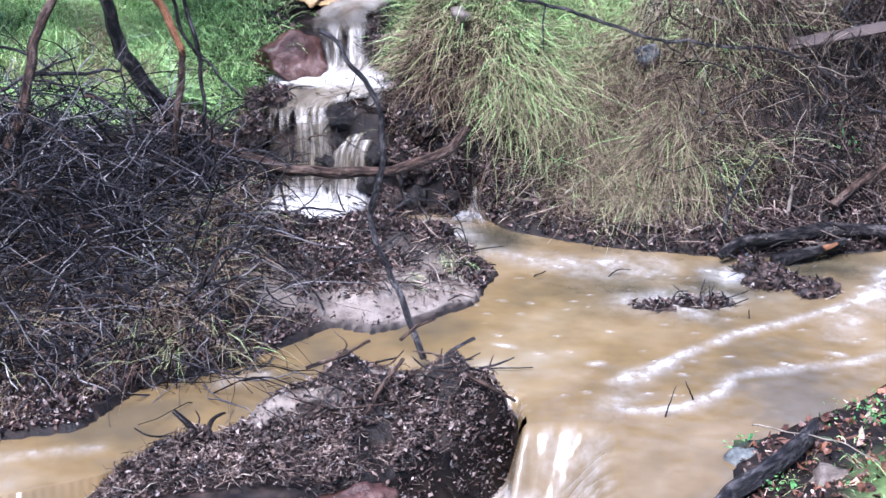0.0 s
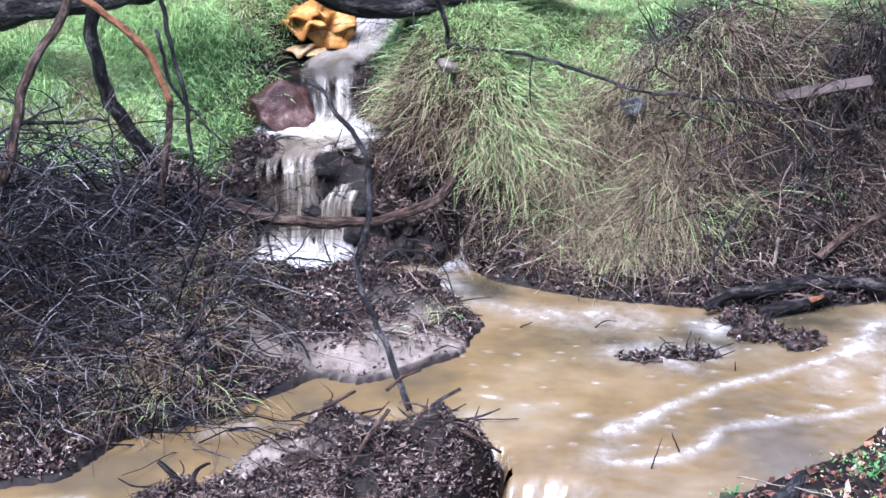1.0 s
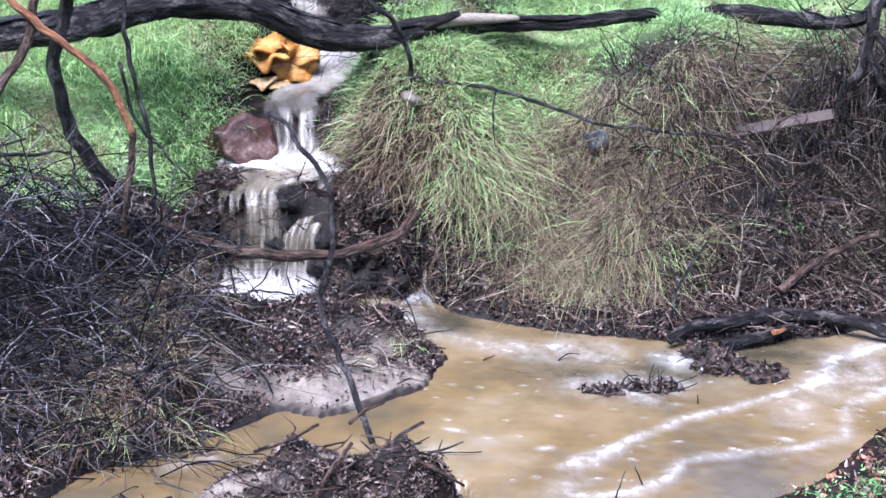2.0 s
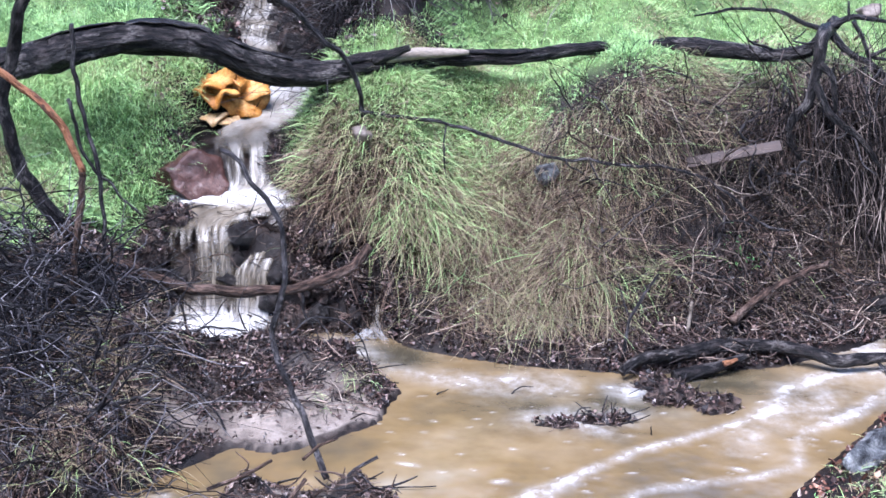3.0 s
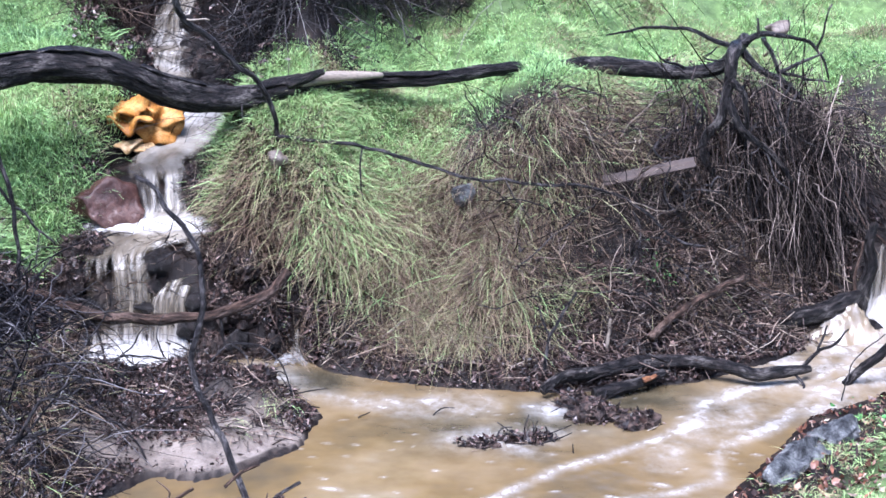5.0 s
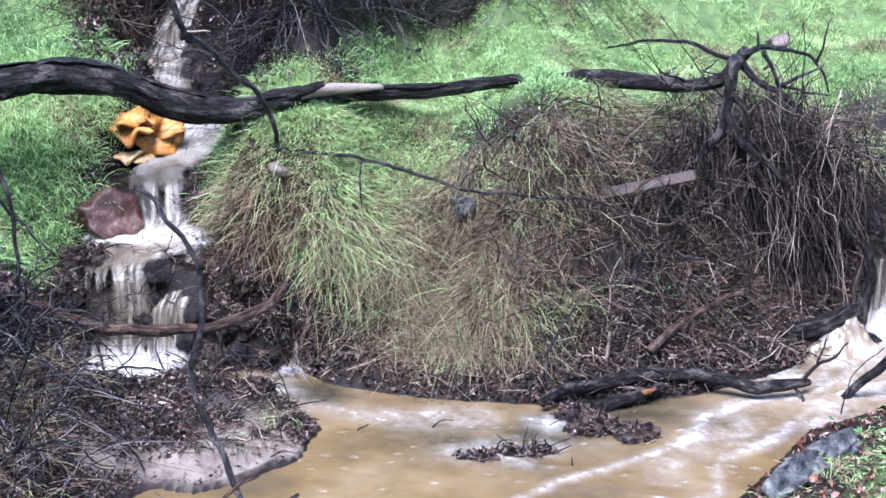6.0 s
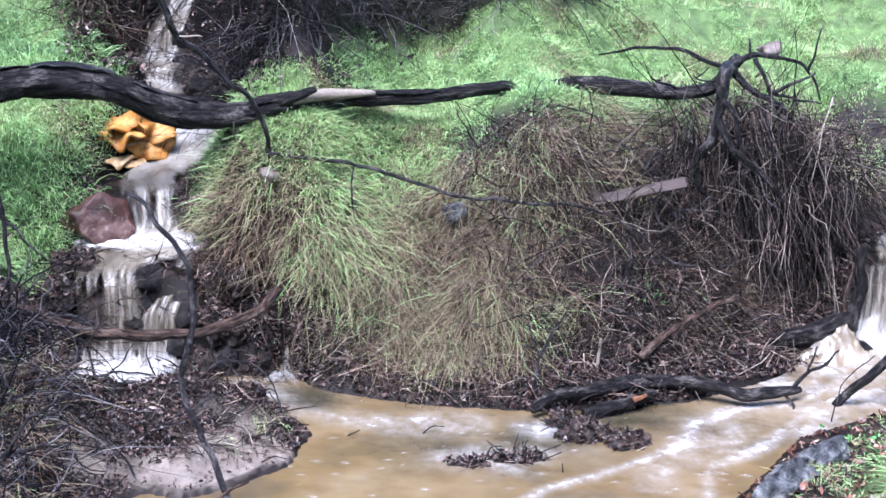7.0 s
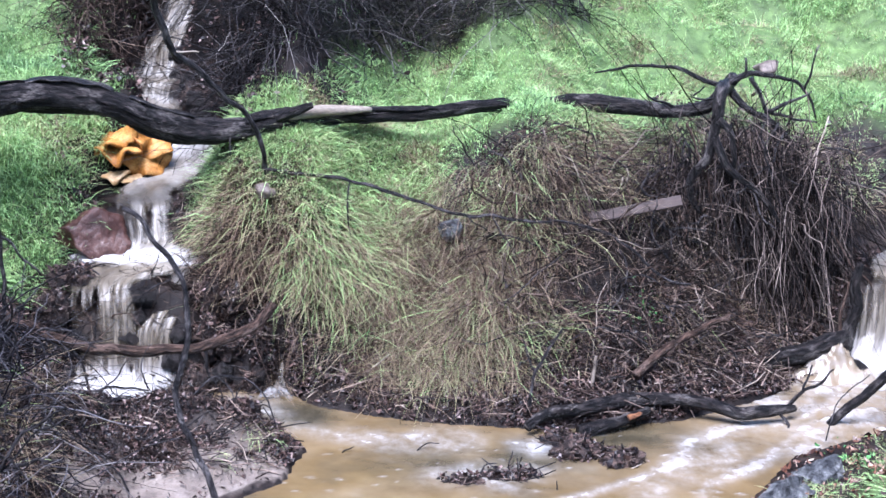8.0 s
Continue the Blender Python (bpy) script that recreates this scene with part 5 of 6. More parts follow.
# ---- fallen trunk, branches and sticks ----
def branch(name, label, base, pieces, category="branch"):
    """pieces: name, points, start radius, end radius, material, sides."""
    ob = thing(name, label, category, base)
    for k, (pname, pts, r0, r1, material, sides) in enumerate(pieces):
        n = max(8, int(np.sum(np.linalg.norm(np.diff(np.array(pts), axis=0), axis=1)) / (0.02 if np.max(r0) > 0.1 else 0.03)))
        part(pname, limb(pts, r0, r1, sides, n, 0.13 if np.max(r0) > 0.1 else 0.09 if np.max(r0) > 0.03 else 0.05, 0.012 if np.max(r0) < 0.04 else 0.004, 11 + k), material, ob)
    return ob


LOG = [(-3.6, 11.05, 1.5), (-2.88, 11.2, 1.63), (-2.37, 11.33, 1.69), (-2.03, 11.45, 1.74), (-1.68, 11.58, 1.82), (-1.25, 11.71, 1.84), (-0.89, 11.8, 1.77), (-0.59, 11.85, 1.63),
       (-0.29, 11.9, 1.57), (-0.02, 11.93, 1.58), (0.18, 11.95, 1.62), (0.47, 12.03, 1.63), (0.85, 12.1, 1.63), (1.19, 12.15, 1.63), (1.52, 12.28, 1.65), (1.86, 12.4, 1.66)]
fallen_tree = branch("fallen_tree", "black wet fallen dead tree lying across the gully", (0.2, 11.95, 1.5), [
    ("trunk", LOG, [0.105, 0.105, 0.1, 0.1, 0.098, 0.09, 0.085, 0.07, 0.055, 0.045, 0.045], 0, M_BARK, 36),
    ("broken_stub", [(0.2, 11.9, 1.66), (0.34, 11.86, 1.72), (0.44, 11.84, 1.76)], 0.05, 0.02, M_BARK, 9),
    ("split_wood", [(0.28, 11.9, 1.65), (0.45, 11.93, 1.69), (0.65, 11.97, 1.7), (0.85, 12.02, 1.69)], [0.02, 0.04, 0.035, 0.015], 0, M_PALEWOOD, 12),
    ("upper_trunk", [(2.1, 12.42, 1.62), (2.3, 12.42, 1.66), (2.75, 12.34, 1.65), (3.11, 12.28, 1.63), (3.26, 12.22, 1.67), (3.37, 12.16, 1.81), (3.42, 12.1, 1.91)], 0.065, 0.045, M_BARK, 20),
    ("branch", [(3.36, 12.05, 1.86), (3.46, 12.0, 1.94), (3.66, 12.0, 1.94), (3.83, 12.0, 1.88), (3.94, 12.0, 1.77), (4.0, 12.0, 1.62)], [0.03, 0.022, 0.016, 0.014, 0.01, 0.006], 0, M_GREYBARK, 7),
    ("branch", [(3.38, 12.05, 1.84), (3.19, 12.0, 1.9), (3.0, 12.0, 1.97), (2.79, 12.0, 2.01), (2.58, 12.0, 1.98), (2.4, 12.02, 1.95)], [0.022, 0.018, 0.014, 0.012, 0.01, 0.006], 0, M_GREYBARK, 7),
    ("branch", [(3.37, 12.1, 1.85), (3.24, 11.8, 1.82), (3.22, 11.76, 1.66), (3.19, 11.75, 1.53), (3.16, 11.74, 1.4), (3.06, 11.74, 1.28), (3.05, 11.72, 1.15), (3.12, 11.68, 1.02)], [0.05, 0.052, 0.046, 0.038, 0.036, 0.034, 0.026, 0.012], 0, M_BARK, 12),
    ("branch", [(3.22, 11.74, 1.67), (3.3, 11.7, 1.57), (3.325, 11.69, 1.46), (3.335, 11.68, 1.34)], [0.03, 0.022, 0.018, 0.012], 0, M_BARK, 9),
    ("branch", [(3.2, 11.74, 1.55), (3.27, 11.68, 1.38), (3.42, 11.65, 1.25), (3.55, 11.62, 1.13), (3.66, 11.58, 0.98)], [0.03, 0.03, 0.025, 0.02, 0.01], 0, M_BARK, 9),
    ("branch", [(3.36, 12.05, 1.84), (3.52, 12.0, 1.69), (3.66, 12.0, 1.62), (3.79, 12.0, 1.48), (3.89, 11.98, 1.34), (3.93, 11.95, 1.18)], [0.03, 0.024, 0.022, 0.022, 0.02, 0.012], 0, M_GREYBARK, 8),
    ("branch", [(3.62, 12.0, 1.68), (3.78, 11.98, 1.73), (3.94, 11.96, 1.83)], [0.016, 0.014, 0.006], 0, M_GREYBARK, 7),
    ("branch", [(3.65, 12.0, 1.68), (3.82, 11.97, 1.63), (3.99, 11.95, 1.61)], [0.014, 0.01, 0.006], 0, M_GREYBARK, 6),
    ("branch", [(3.51, 12.0, 1.92), (3.6, 12.0, 1.77), (3.66, 12.0, 1.62), (3.73, 12.0, 1.53)], 0.018, 0.012, M_GREYBARK, 7),
    ("branch", [(3.47, 12.0, 1.92), (3.46, 12.0, 2.06)], 0.012, 0.008, M_GREYBARK, 6),
    ("branch", [(3.9, 12.0, 1.82), (3.93, 11.95, 2.04), (3.97, 11.95, 2.16)], 0.01, 0.006, M_GREYBARK, 6),
    ("branch", [(3.0, 12.2, 1.68), (2.9, 12.16, 1.72), (2.8, 12.14, 1.78)], 0.012, 0.006, M_GREYBARK, 6),
    ("branch", [(3.32, 12.0, 1.78), (3.16, 12.0, 1.77), (3.1, 12.0, 1.79), (3.18, 12.0, 1.86)], 0.01, 0.005, M_GREYBARK, 6),
], "fallen tree")

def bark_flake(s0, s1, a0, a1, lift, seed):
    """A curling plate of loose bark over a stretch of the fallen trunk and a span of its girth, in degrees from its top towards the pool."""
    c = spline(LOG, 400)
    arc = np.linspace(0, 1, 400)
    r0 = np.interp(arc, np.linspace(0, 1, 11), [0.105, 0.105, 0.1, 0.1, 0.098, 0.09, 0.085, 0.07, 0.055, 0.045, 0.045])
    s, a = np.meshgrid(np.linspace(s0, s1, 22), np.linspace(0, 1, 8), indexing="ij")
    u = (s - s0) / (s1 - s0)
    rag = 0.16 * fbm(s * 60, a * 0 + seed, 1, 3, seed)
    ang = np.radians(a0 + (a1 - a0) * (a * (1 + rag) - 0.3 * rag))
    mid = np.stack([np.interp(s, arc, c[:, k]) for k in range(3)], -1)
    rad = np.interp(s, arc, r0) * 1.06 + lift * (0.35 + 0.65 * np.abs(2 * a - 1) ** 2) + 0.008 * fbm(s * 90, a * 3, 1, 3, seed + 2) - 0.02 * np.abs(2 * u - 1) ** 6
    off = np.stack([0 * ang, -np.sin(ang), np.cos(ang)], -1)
    idx = np.arange(s.size).reshape(s.shape)
    q = np.stack([idx[:-1, :-1], idx[:-1, 1:], idx[1:, 1:], idx[1:, :-1]], -1).reshape(-1, 4)
    me = fast_mesh("bark_flake", (mid + off * rad[..., None]).reshape(-1, 3), q)
    uv = me.uv_layers.new(name="UVMap")
    li = np.empty(len(me.loops), np.int32)
    me.loops.foreach_get("vertex_index", li)
    uv.data.foreach_set("uv", np.stack([(a * 0.15).ravel() + seed, (s * 5.6).ravel()], -1)[li].astype(np.float32).ravel())
    return me


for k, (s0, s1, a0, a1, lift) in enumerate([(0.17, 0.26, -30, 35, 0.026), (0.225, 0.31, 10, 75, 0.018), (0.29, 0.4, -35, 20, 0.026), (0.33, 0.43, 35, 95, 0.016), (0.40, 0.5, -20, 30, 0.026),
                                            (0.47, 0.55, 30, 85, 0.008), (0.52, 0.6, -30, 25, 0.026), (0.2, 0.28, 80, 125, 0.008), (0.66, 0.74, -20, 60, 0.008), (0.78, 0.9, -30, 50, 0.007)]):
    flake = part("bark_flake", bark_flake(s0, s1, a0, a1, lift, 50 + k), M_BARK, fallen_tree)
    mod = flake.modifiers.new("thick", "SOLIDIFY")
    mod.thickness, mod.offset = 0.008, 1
branch("bent_branch", "long dark bent branch reaching across the cascade", (-1.7, 10.4, 0.6), [
    ("stem", [(-1.72, 10.15, 2.7), (-1.8, 10.2, 2.41), (-1.88, 10.23, 2.21), (-1.91, 10.27, 2.04), (-2.0, 10.3, 1.76), (-1.98, 10.33, 1.52), (-1.88, 10.37, 1.2), (-1.72, 10.4, 0.97)], 0.034, 0.044, M_BARK, 12),
    ("arm", [(-1.76, 10.4, 1.0), (-1.57, 10.43, 0.78), (-1.34, 10.47, 0.65), (-1.1, 10.5, 0.54), (-0.86, 10.53, 0.48), (-0.58, 10.57, 0.46), (-0.3, 10.6, 0.47), (-0.09, 10.63, 0.52), (0.06, 10.67, 0.6), (0.16, 10.7, 0.71)], 0.038, 0.03, M_BRANCH, 12),
    ("twig", [(-0.28, 10.6, 0.45), (-0.26, 10.58, 0.3), (-0.2, 10.56, 0.2)], 0.012, 0.006, M_GREYBARK, 6),
    ("twig", [(-1.1, 10.5, 0.54), (-1.0, 10.45, 0.38), (-0.97, 10.4, 0.18)], 0.012, 0.006, M_GREYBARK, 6),
])
branch("leaning_branch", "thin dark leaning branch rising from the brush", (-2.6, 9.6, 0.4), [
    ("stem", [(-2.72, 9.5, 0.3), (-2.59, 9.6, 0.7), (-2.53, 9.67, 0.83), (-2.43, 9.73, 1.03), (-2.37, 9.8, 1.24), (-2.33, 9.87, 1.49), (-2.21, 9.93, 1.7), (-2.1, 10.0, 1.88), (-2.0, 10.05, 2.3)], 0.035, 0.024, M_BRANCH, 9),
    ("twig", [(-2.38, 9.8, 1.22), (-2.36, 10.0, 1.25), (-2.13, 10.1, 1.23), (-1.89, 10.15, 1.23)], 0.016, 0.008, M_GREYBARK, 7),
    ("twig", [(-2.36, 9.85, 1.4), (-2.5, 9.85, 1.45), (-2.75, 9.8, 1.4)], 0.01, 0.005, M_GREYBARK, 6),
])
branch("stripped_branch", "branch with orange stripped bark standing in the brush", (-1.57, 9.9, 0.4), [
    ("peeled_stem", [(-2.3, 10.05, 2.3), (-2.11, 10.0, 2.12), (-2.0, 9.98, 2.01), (-1.77, 9.97, 1.83), (-1.59, 9.95, 1.63), (-1.5, 9.93, 1.38)], 0.024, 0.022, M_BAREWOOD, 9),
    ("lower_stem", [(-1.5, 9.93, 1.4), (-1.51, 9.92, 1.22), (-1.57, 9.9, 0.88), (-1.55, 9.88, 0.4)], 0.022, 0.016, M_BRANCH, 8),
])
branch("thin_branch", "thin dark forked branch standing in the brush", (-1.45, 10.2, 0.6), [
    ("stem", [(-1.56, 10.2, 2.2), (-1.53, 10.2, 1.71), (-1.47, 10.2, 1.44), (-1.44, 10.2, 1.27), (-1.43, 10.2, 1.03), (-1.47, 10.2, 0.5)], 0.014, 0.012, M_GREYBARK, 6),
    ("twig", [(-1.61, 10.25, 1.75), (-1.48, 10.28, 1.31), (-1.35, 10.3, 1.17), (-1.22, 10.3, 1.03)], 0.012, 0.006, M_GREYBARK, 6),
])
branch("hanging_branch", "thin dark dead branch leaning over the fallen trunk", (0.13, 11.7, 1.3), [
    ("stem", [(-0.66, 11.15, 3.1), (-0.62, 11.2, 2.75), (-0.58, 11.26, 2.53), (-0.53, 11.32, 2.35), (-0.47, 11.39, 2.19), (-0.33, 11.45, 2.07), (-0.13, 11.51, 1.86), (0.01, 11.57, 1.72), (0.1, 11.64, 1.51), (0.13, 11.7, 1.3)], 0.026, 0.016, M_GREYBARK, 8),
    ("twig", [(-0.47, 11.39, 2.19), (-0.38, 11.36, 2.19), (-0.3, 11.35, 2.19)], 0.008, 0.005, M_PALEWOOD, 6),
])
branch("creeping_branch", "long thin dark branch lying on the grassy bank", (1.36, 11.46, 1.1), [
    ("stem", [(0.1, 11.68, 1.35), (0.38, 11.64, 1.33), (0.68, 11.58, 1.29), (0.98, 11.52, 1.21), (1.36, 11.4, 1.11), (1.73, 11.3, 1.09), (2.11, 11.25, 1.07), (2.34, 11.22, 1.02), (2.57, 11.18, 0.87), (2.8, 11.12, 0.7), (2.93, 11.1, 0.68)], 0.013, 0.009, M_GREYBARK, 7),
    ("twig", [(0.68, 11.58, 1.29), (0.66, 11.5, 1.18), (0.68, 11.44, 0.95)], 0.007, 0.004, M_GREYBARK, 5),
])
branch("upright_stick", "slender bent stick standing up out of the debris dam", (-0.1, 8.7, 0.1), [
    ("stem", [(-0.66, 9.3, 1.68), (-0.58, 9.25, 1.65), (-0.48, 9.2, 1.52), (-0.37, 9.15, 1.36), (-0.33, 9.1, 1.22), (-0.33, 9.05, 1.05), (-0.36, 9.0, 0.87), (-0.39, 8.95, 0.7), (-0.35, 8.9, 0.59), (-0.26, 8.85, 0.41), (-0.18, 8.75, 0.23), (-0.1, 8.65, 0.05)], 0.013, 0.019, M_GREYBARK, 9),
], "stick")
branch("drift_log", "dark wet driftwood log lying at the water's edge", (2.5, 10.5, 0.05), [
    ("log", [(1.7, 10.16, 0.05), (1.8, 10.22, 0.1), (2.1, 10.33, 0.11), (2.4, 10.43, 0.12), (2.68, 10.42, 0.12), (2.89, 10.36, 0.11), (3.11, 10.25, 0.08), (3.3, 10.28, 0.09), (3.45, 10.34, 0.08)], [0.03, 0.042, 0.045, 0.04, 0.042, 0.04, 0.042, 0.038, 0.02], 0, M_BARK, 16),
    ("broken_branch", [(2.02, 10.12, 0.04), (2.25, 10.2, 0.06), (2.5, 10.33, 0.09)], 0.045, 0.03, M_BARK, 10),
    ("pale_break", [(2.34, 10.2, 0.09), (2.43, 10.24, 0.1)], 0.022, 0.012, M_BAREWOOD, 8),
    ("branch", [(3.4, 10.32, 0.08), (3.52, 10.4, 0.16), (3.68, 10.55, 0.17), (3.82, 10.72, 0.2)], 0.016, 0.006, M_BARK, 8),
    ("twig", [(3.52, 10.4, 0.16), (3.56, 10.45, 0.26), (3.6, 10.5, 0.31)], 0.01, 0.005, M_GREYBARK, 6),
    ("twig", [(3.3, 10.28, 0.1), (3.38, 10.2, 0.02), (3.3, 10.1, -0.02)], 0.012, 0.006, M_GREYBARK, 6),
], "log")
branch("bank_stick", "dark dead stick leaning against the bank", (2.5, 10.6, 0.25), [
    ("stem", [(2.46, 10.55, 0.24), (2.7, 10.75, 0.36), (2.97, 10.9, 0.44), (3.17, 10.98, 0.5)], 0.03, 0.018, M_BRANCH, 8)], "stick")
branch("forked_twig", "dark forked dead twig standing in leaf litter", (1.75, 10.4, 0.1), [
    ("stem", [(1.74, 10.35, 0.08), (1.78, 10.42, 0.28), (1.86, 10.5, 0.42), (1.98, 10.6, 0.55)], 0.013, 0.007, M_GREYBARK, 6),
    ("twig", [(1.79, 10.43, 0.3), (1.74, 10.5, 0.42), (1.72, 10.55, 0.5)], 0.007, 0.004, M_GREYBARK, 5)], "twig")
branch("pale_stub", "short pale broken stick standing upright", (2.2, 10.6, 0.2), [
    ("stem", [(2.19, 10.6, 0.15), (2.2, 10.6, 0.27), (2.205, 10.6, 0.36)], 0.014, 0.011, M_PALEWOOD, 7)], "stick")
# added black log whose dark bark stands in for the hollow's shadow
branch("hollow_shade_log", "black log shape standing in for the shadowed hollow beside the inlet", (3.73, 11.0, 0.2), [
    ("log", [(3.42, 11.05, 0.1), (3.56, 11.1, 0.15), (3.77, 11.12, 0.19), (3.95, 11.18, 0.24), (4.08, 11.26, 0.26)], [0.03, 0.065, 0.07, 0.06, 0.03], 0, M_BARK, 16)], "log")
branch("fall_post", "dark rotten upright log at the lip of the inlet fall", (4.15, 11.4, 0.2), [
    ("log", [(4.12, 11.36, 0.12), (4.14, 11.4, 0.25), (4.2, 11.42, 0.4), (4.17, 11.43, 0.58), (4.21, 11.44, 0.72)], [0.04, 0.05, 0.045, 0.04, 0.025], 0, M_BARK, 12),
    ("strip", [(4.08, 11.33, 0.1), (4.07, 11.36, 0.35), (4.12, 11.4, 0.6)], 0.014, 0.008, M_BRANCH, 7)], "log")
branch("water_branch", "dark branch sticking out of foaming water", (3.85, 10.2, 0.1), [
    ("stem", [(3.62, 10.2, -0.02), (3.72, 10.2, 0.1), (3.85, 10.2, 0.21), (3.98, 10.2, 0.34), (4.16, 10.2, 0.47), (4.4, 10.15, 0.5)], 0.028, 0.04, M_BARK, 9)])
branch("near_log", "short dark wet log lying on the near bank", (1.5, 7.15, 0.2), [
    ("log", [(1.2, 7.0, 0.0), (1.34, 7.18, 0.06), (1.45, 7.27, 0.08), (1.58, 7.4, 0.1), (1.71, 7.58, 0.1), (1.8, 7.74, 0.11)], [0.05, 0.055, 0.05, 0.045, 0.042, 0.03], 0, M_GREYBARK, 14)], "log")
branch("bank_twig", "long pale dry stalk lying over the near bank", (1.6, 7.6, 0.1), [
    ("stem", [(1.52, 7.85, 0.06), (1.72, 7.6, 0.14), (1.92, 7.4, 0.16), (2.06, 7.22, 0.12)], 0.004, 0.003, M_PALEWOOD, 6)], "twig")
branch("dam_branch", "black forked root stump lodged in the debris dam", (-1.1, 7.7, 0.0), [
    ("stem", [(-1.31, 7.78, 0.17), (-1.26, 7.76, 0.13), (-1.2, 7.74, 0.08), (-1.13, 7.72, -0.02), (-1.12, 7.62, -0.14)], [0.012, 0.018, 0.03, 0.07, 0.09], 0, M_BARK, 12),
    ("fork", [(-1.14, 7.7, 0.03), (-1.0, 7.7, 0.02), (-0.9, 7.66, -0.03), (-0.8, 7.62, -0.08)], [0.05, 0.045, 0.03, 0.02], 0, M_BARK, 10),
    ("fork", [(-1.17, 7.72, 0.05), (-1.12, 7.78, 0.13), (-1.06, 7.8, 0.15)], 0.018, 0.006, M_BARK, 8),
    ("fork", [(-1.15, 7.66, -0.02), (-1.3, 7.56, -0.08), (-1.42, 7.5, -0.12)], 0.04, 0.02, M_BARK, 9)])


for pts, r0 in [([(-0.34, 10.3, 0.25), (-0.2, 10.35, 0.36), (0.0, 10.3, 0.34), (0.12, 10.15, 0.22), (0.16, 10.05, 0.12)], 0.008), ([(-0.2, 10.35, 0.36), (-0.12, 10.3, 0.3), (-0.08, 10.2, 0.2)], 0.006),
                ([(-0.92, 10.35, 0.25), (-0.8, 10.36, 0.36), (-0.72, 10.3, 0.5)], 0.007), ([(-0.6, 9.95, 0.16), (-0.58, 9.98, 0.3), (-0.55, 9.97, 0.42)], 0.009), ([(-0.62, 10.45, 0.25), (-0.66, 10.48, 0.4), (-0.6, 10.5, 0.52)], 0.006),
                ([(-1.3, 9.9, 0.2), (-1.1, 10.0, 0.3), (-0.9, 9.95, 0.24)], 0.012), ([(-0.35, 10.1, 0.24), (-0.45, 10.15, 0.3), (-0.6, 10.1, 0.27)], 0.005), ([(-0.5, 9.72, 0.1), (-0.45, 9.62, 0.13), (-0.38, 9.55, 0.09)], 0.005), ([(0.1, 9.7, 0.06), (0.08, 9.72, 0.15)], 0.005)]:
    tagged(branch("sandbar_twig", "thin dark bent twig lying on the sandbar", pts[0], [("stem", pts, r0, r0 * 0.5, M_GREYBARK, 6)], "twig"), group="twigs on the sandbar")


def debris_dam():
    """The stouter sticks of the debris dam, one by one."""
    g = np.random.default_rng(41)
    ob = thing("debris_dam", "heap of dark broken sticks damming the pool", "debris dam", (-0.2, 8.1, 0.1))
    for k in range(110):
        spot = DAM[g.integers(len(DAM))]
        x, y = g.normal(spot[0], spot[2] * 0.55), g.normal(spot[1], spot[3] * 0.55)
        if pool_distance(np.array([x]), np.array([y]))[0] < 0.05 or (x < -0.9 and k % 3):
            continue
        z = float(height(np.array([x]), np.array([y]))[0])
        a, e, L = g.uniform(0, 2 * np.pi), abs(g.normal(0.1, 0.25)), g.uniform(0.08, 0.24)
        f = np.array([np.cos(a) * np.cos(e), np.sin(a) * np.cos(e), np.sin(e)]) * L
        p = np.array([x, y, z + g.uniform(0, 0.05)])
        mid = p + f * 0.5 + g.normal(0, 0.03 * L / 0.3, 3)
        r = g.uniform(0.0025, 0.008)
        part("stick", limb([p, mid, p + f], r, r * 0.5, 6, 9, 0.05, 0, k), (M_BRANCH, M_GREYBARK, M_BRANCH, M_BARK)[k % 4], ob)
    for k, (pts, r0, r1) in enumerate([
            ([(-0.7, 8.25, 0.18), (-0.52, 8.32, 0.22), (-0.38, 8.42, 0.26)], 0.012, 0.009),
            ([(-0.42, 7.75, 0.1), (-0.3, 7.95, 0.22), (-0.2, 8.1, 0.3)], 0.014, 0.01), ([(-0.1, 7.85, 0.18), (0.0, 7.8, 0.12), (0.1, 7.7, 0.02)], 0.009, 0.006),
            ([(-0.22, 8.45, 0.25), (-0.14, 8.5, 0.3), (-0.04, 8.52, 0.34)], 0.01, 0.007), ([(0.12, 8.0, 0.26), (0.25, 7.97, 0.2), (0.36, 7.95, 0.14)], 0.012, 0.008)]):
        part("stick", limb(pts, r0, r1, 7, 12, 0.06, 0.004, 60 + k), M_BRANCH, ob)


debris_dam()
for k, pts in enumerate([[(1.12, 8.05, -0.02), (1.14, 8.06, 0.06), (1.17, 8.08, 0.16)], [(1.3, 8.25, -0.02), (1.27, 8.24, 0.05), (1.24, 8.23, 0.12)], [(0.22, 8.62, 0.0), (0.36, 8.6, 0.02), (0.48, 8.62, 0.015)],
                         [(1.0, 9.95, 0.0), (1.08, 9.98, 0.04), (1.13, 9.94, 0.05)], [(1.75, 9.3, -0.02), (1.74, 9.3, 0.06)], [(0.55, 9.95, 0.0), (0.62, 9.97, 0.03)], [(3.5, 9.85, 0.05), (3.62, 9.95, 0.3), (3.8, 10.0, 0.42)]]):
    tagged(branch("water_twig", "thin dark twig sticking out of the muddy water", pts[0], [("stem", pts, 0.005, 0.003, M_GREYBARK, 6)], "twig"), group="twigs in the pool")
branch("short_stick", "short dark stick poking out of the debris dam", (0.1, 8.6, 0.1), [
    ("stem", [(-0.02, 8.55, 0.06), (0.06, 8.62, 0.12), (0.17, 8.68, 0.16)], 0.012, 0.01, M_GREYBARK, 7)], "stick")


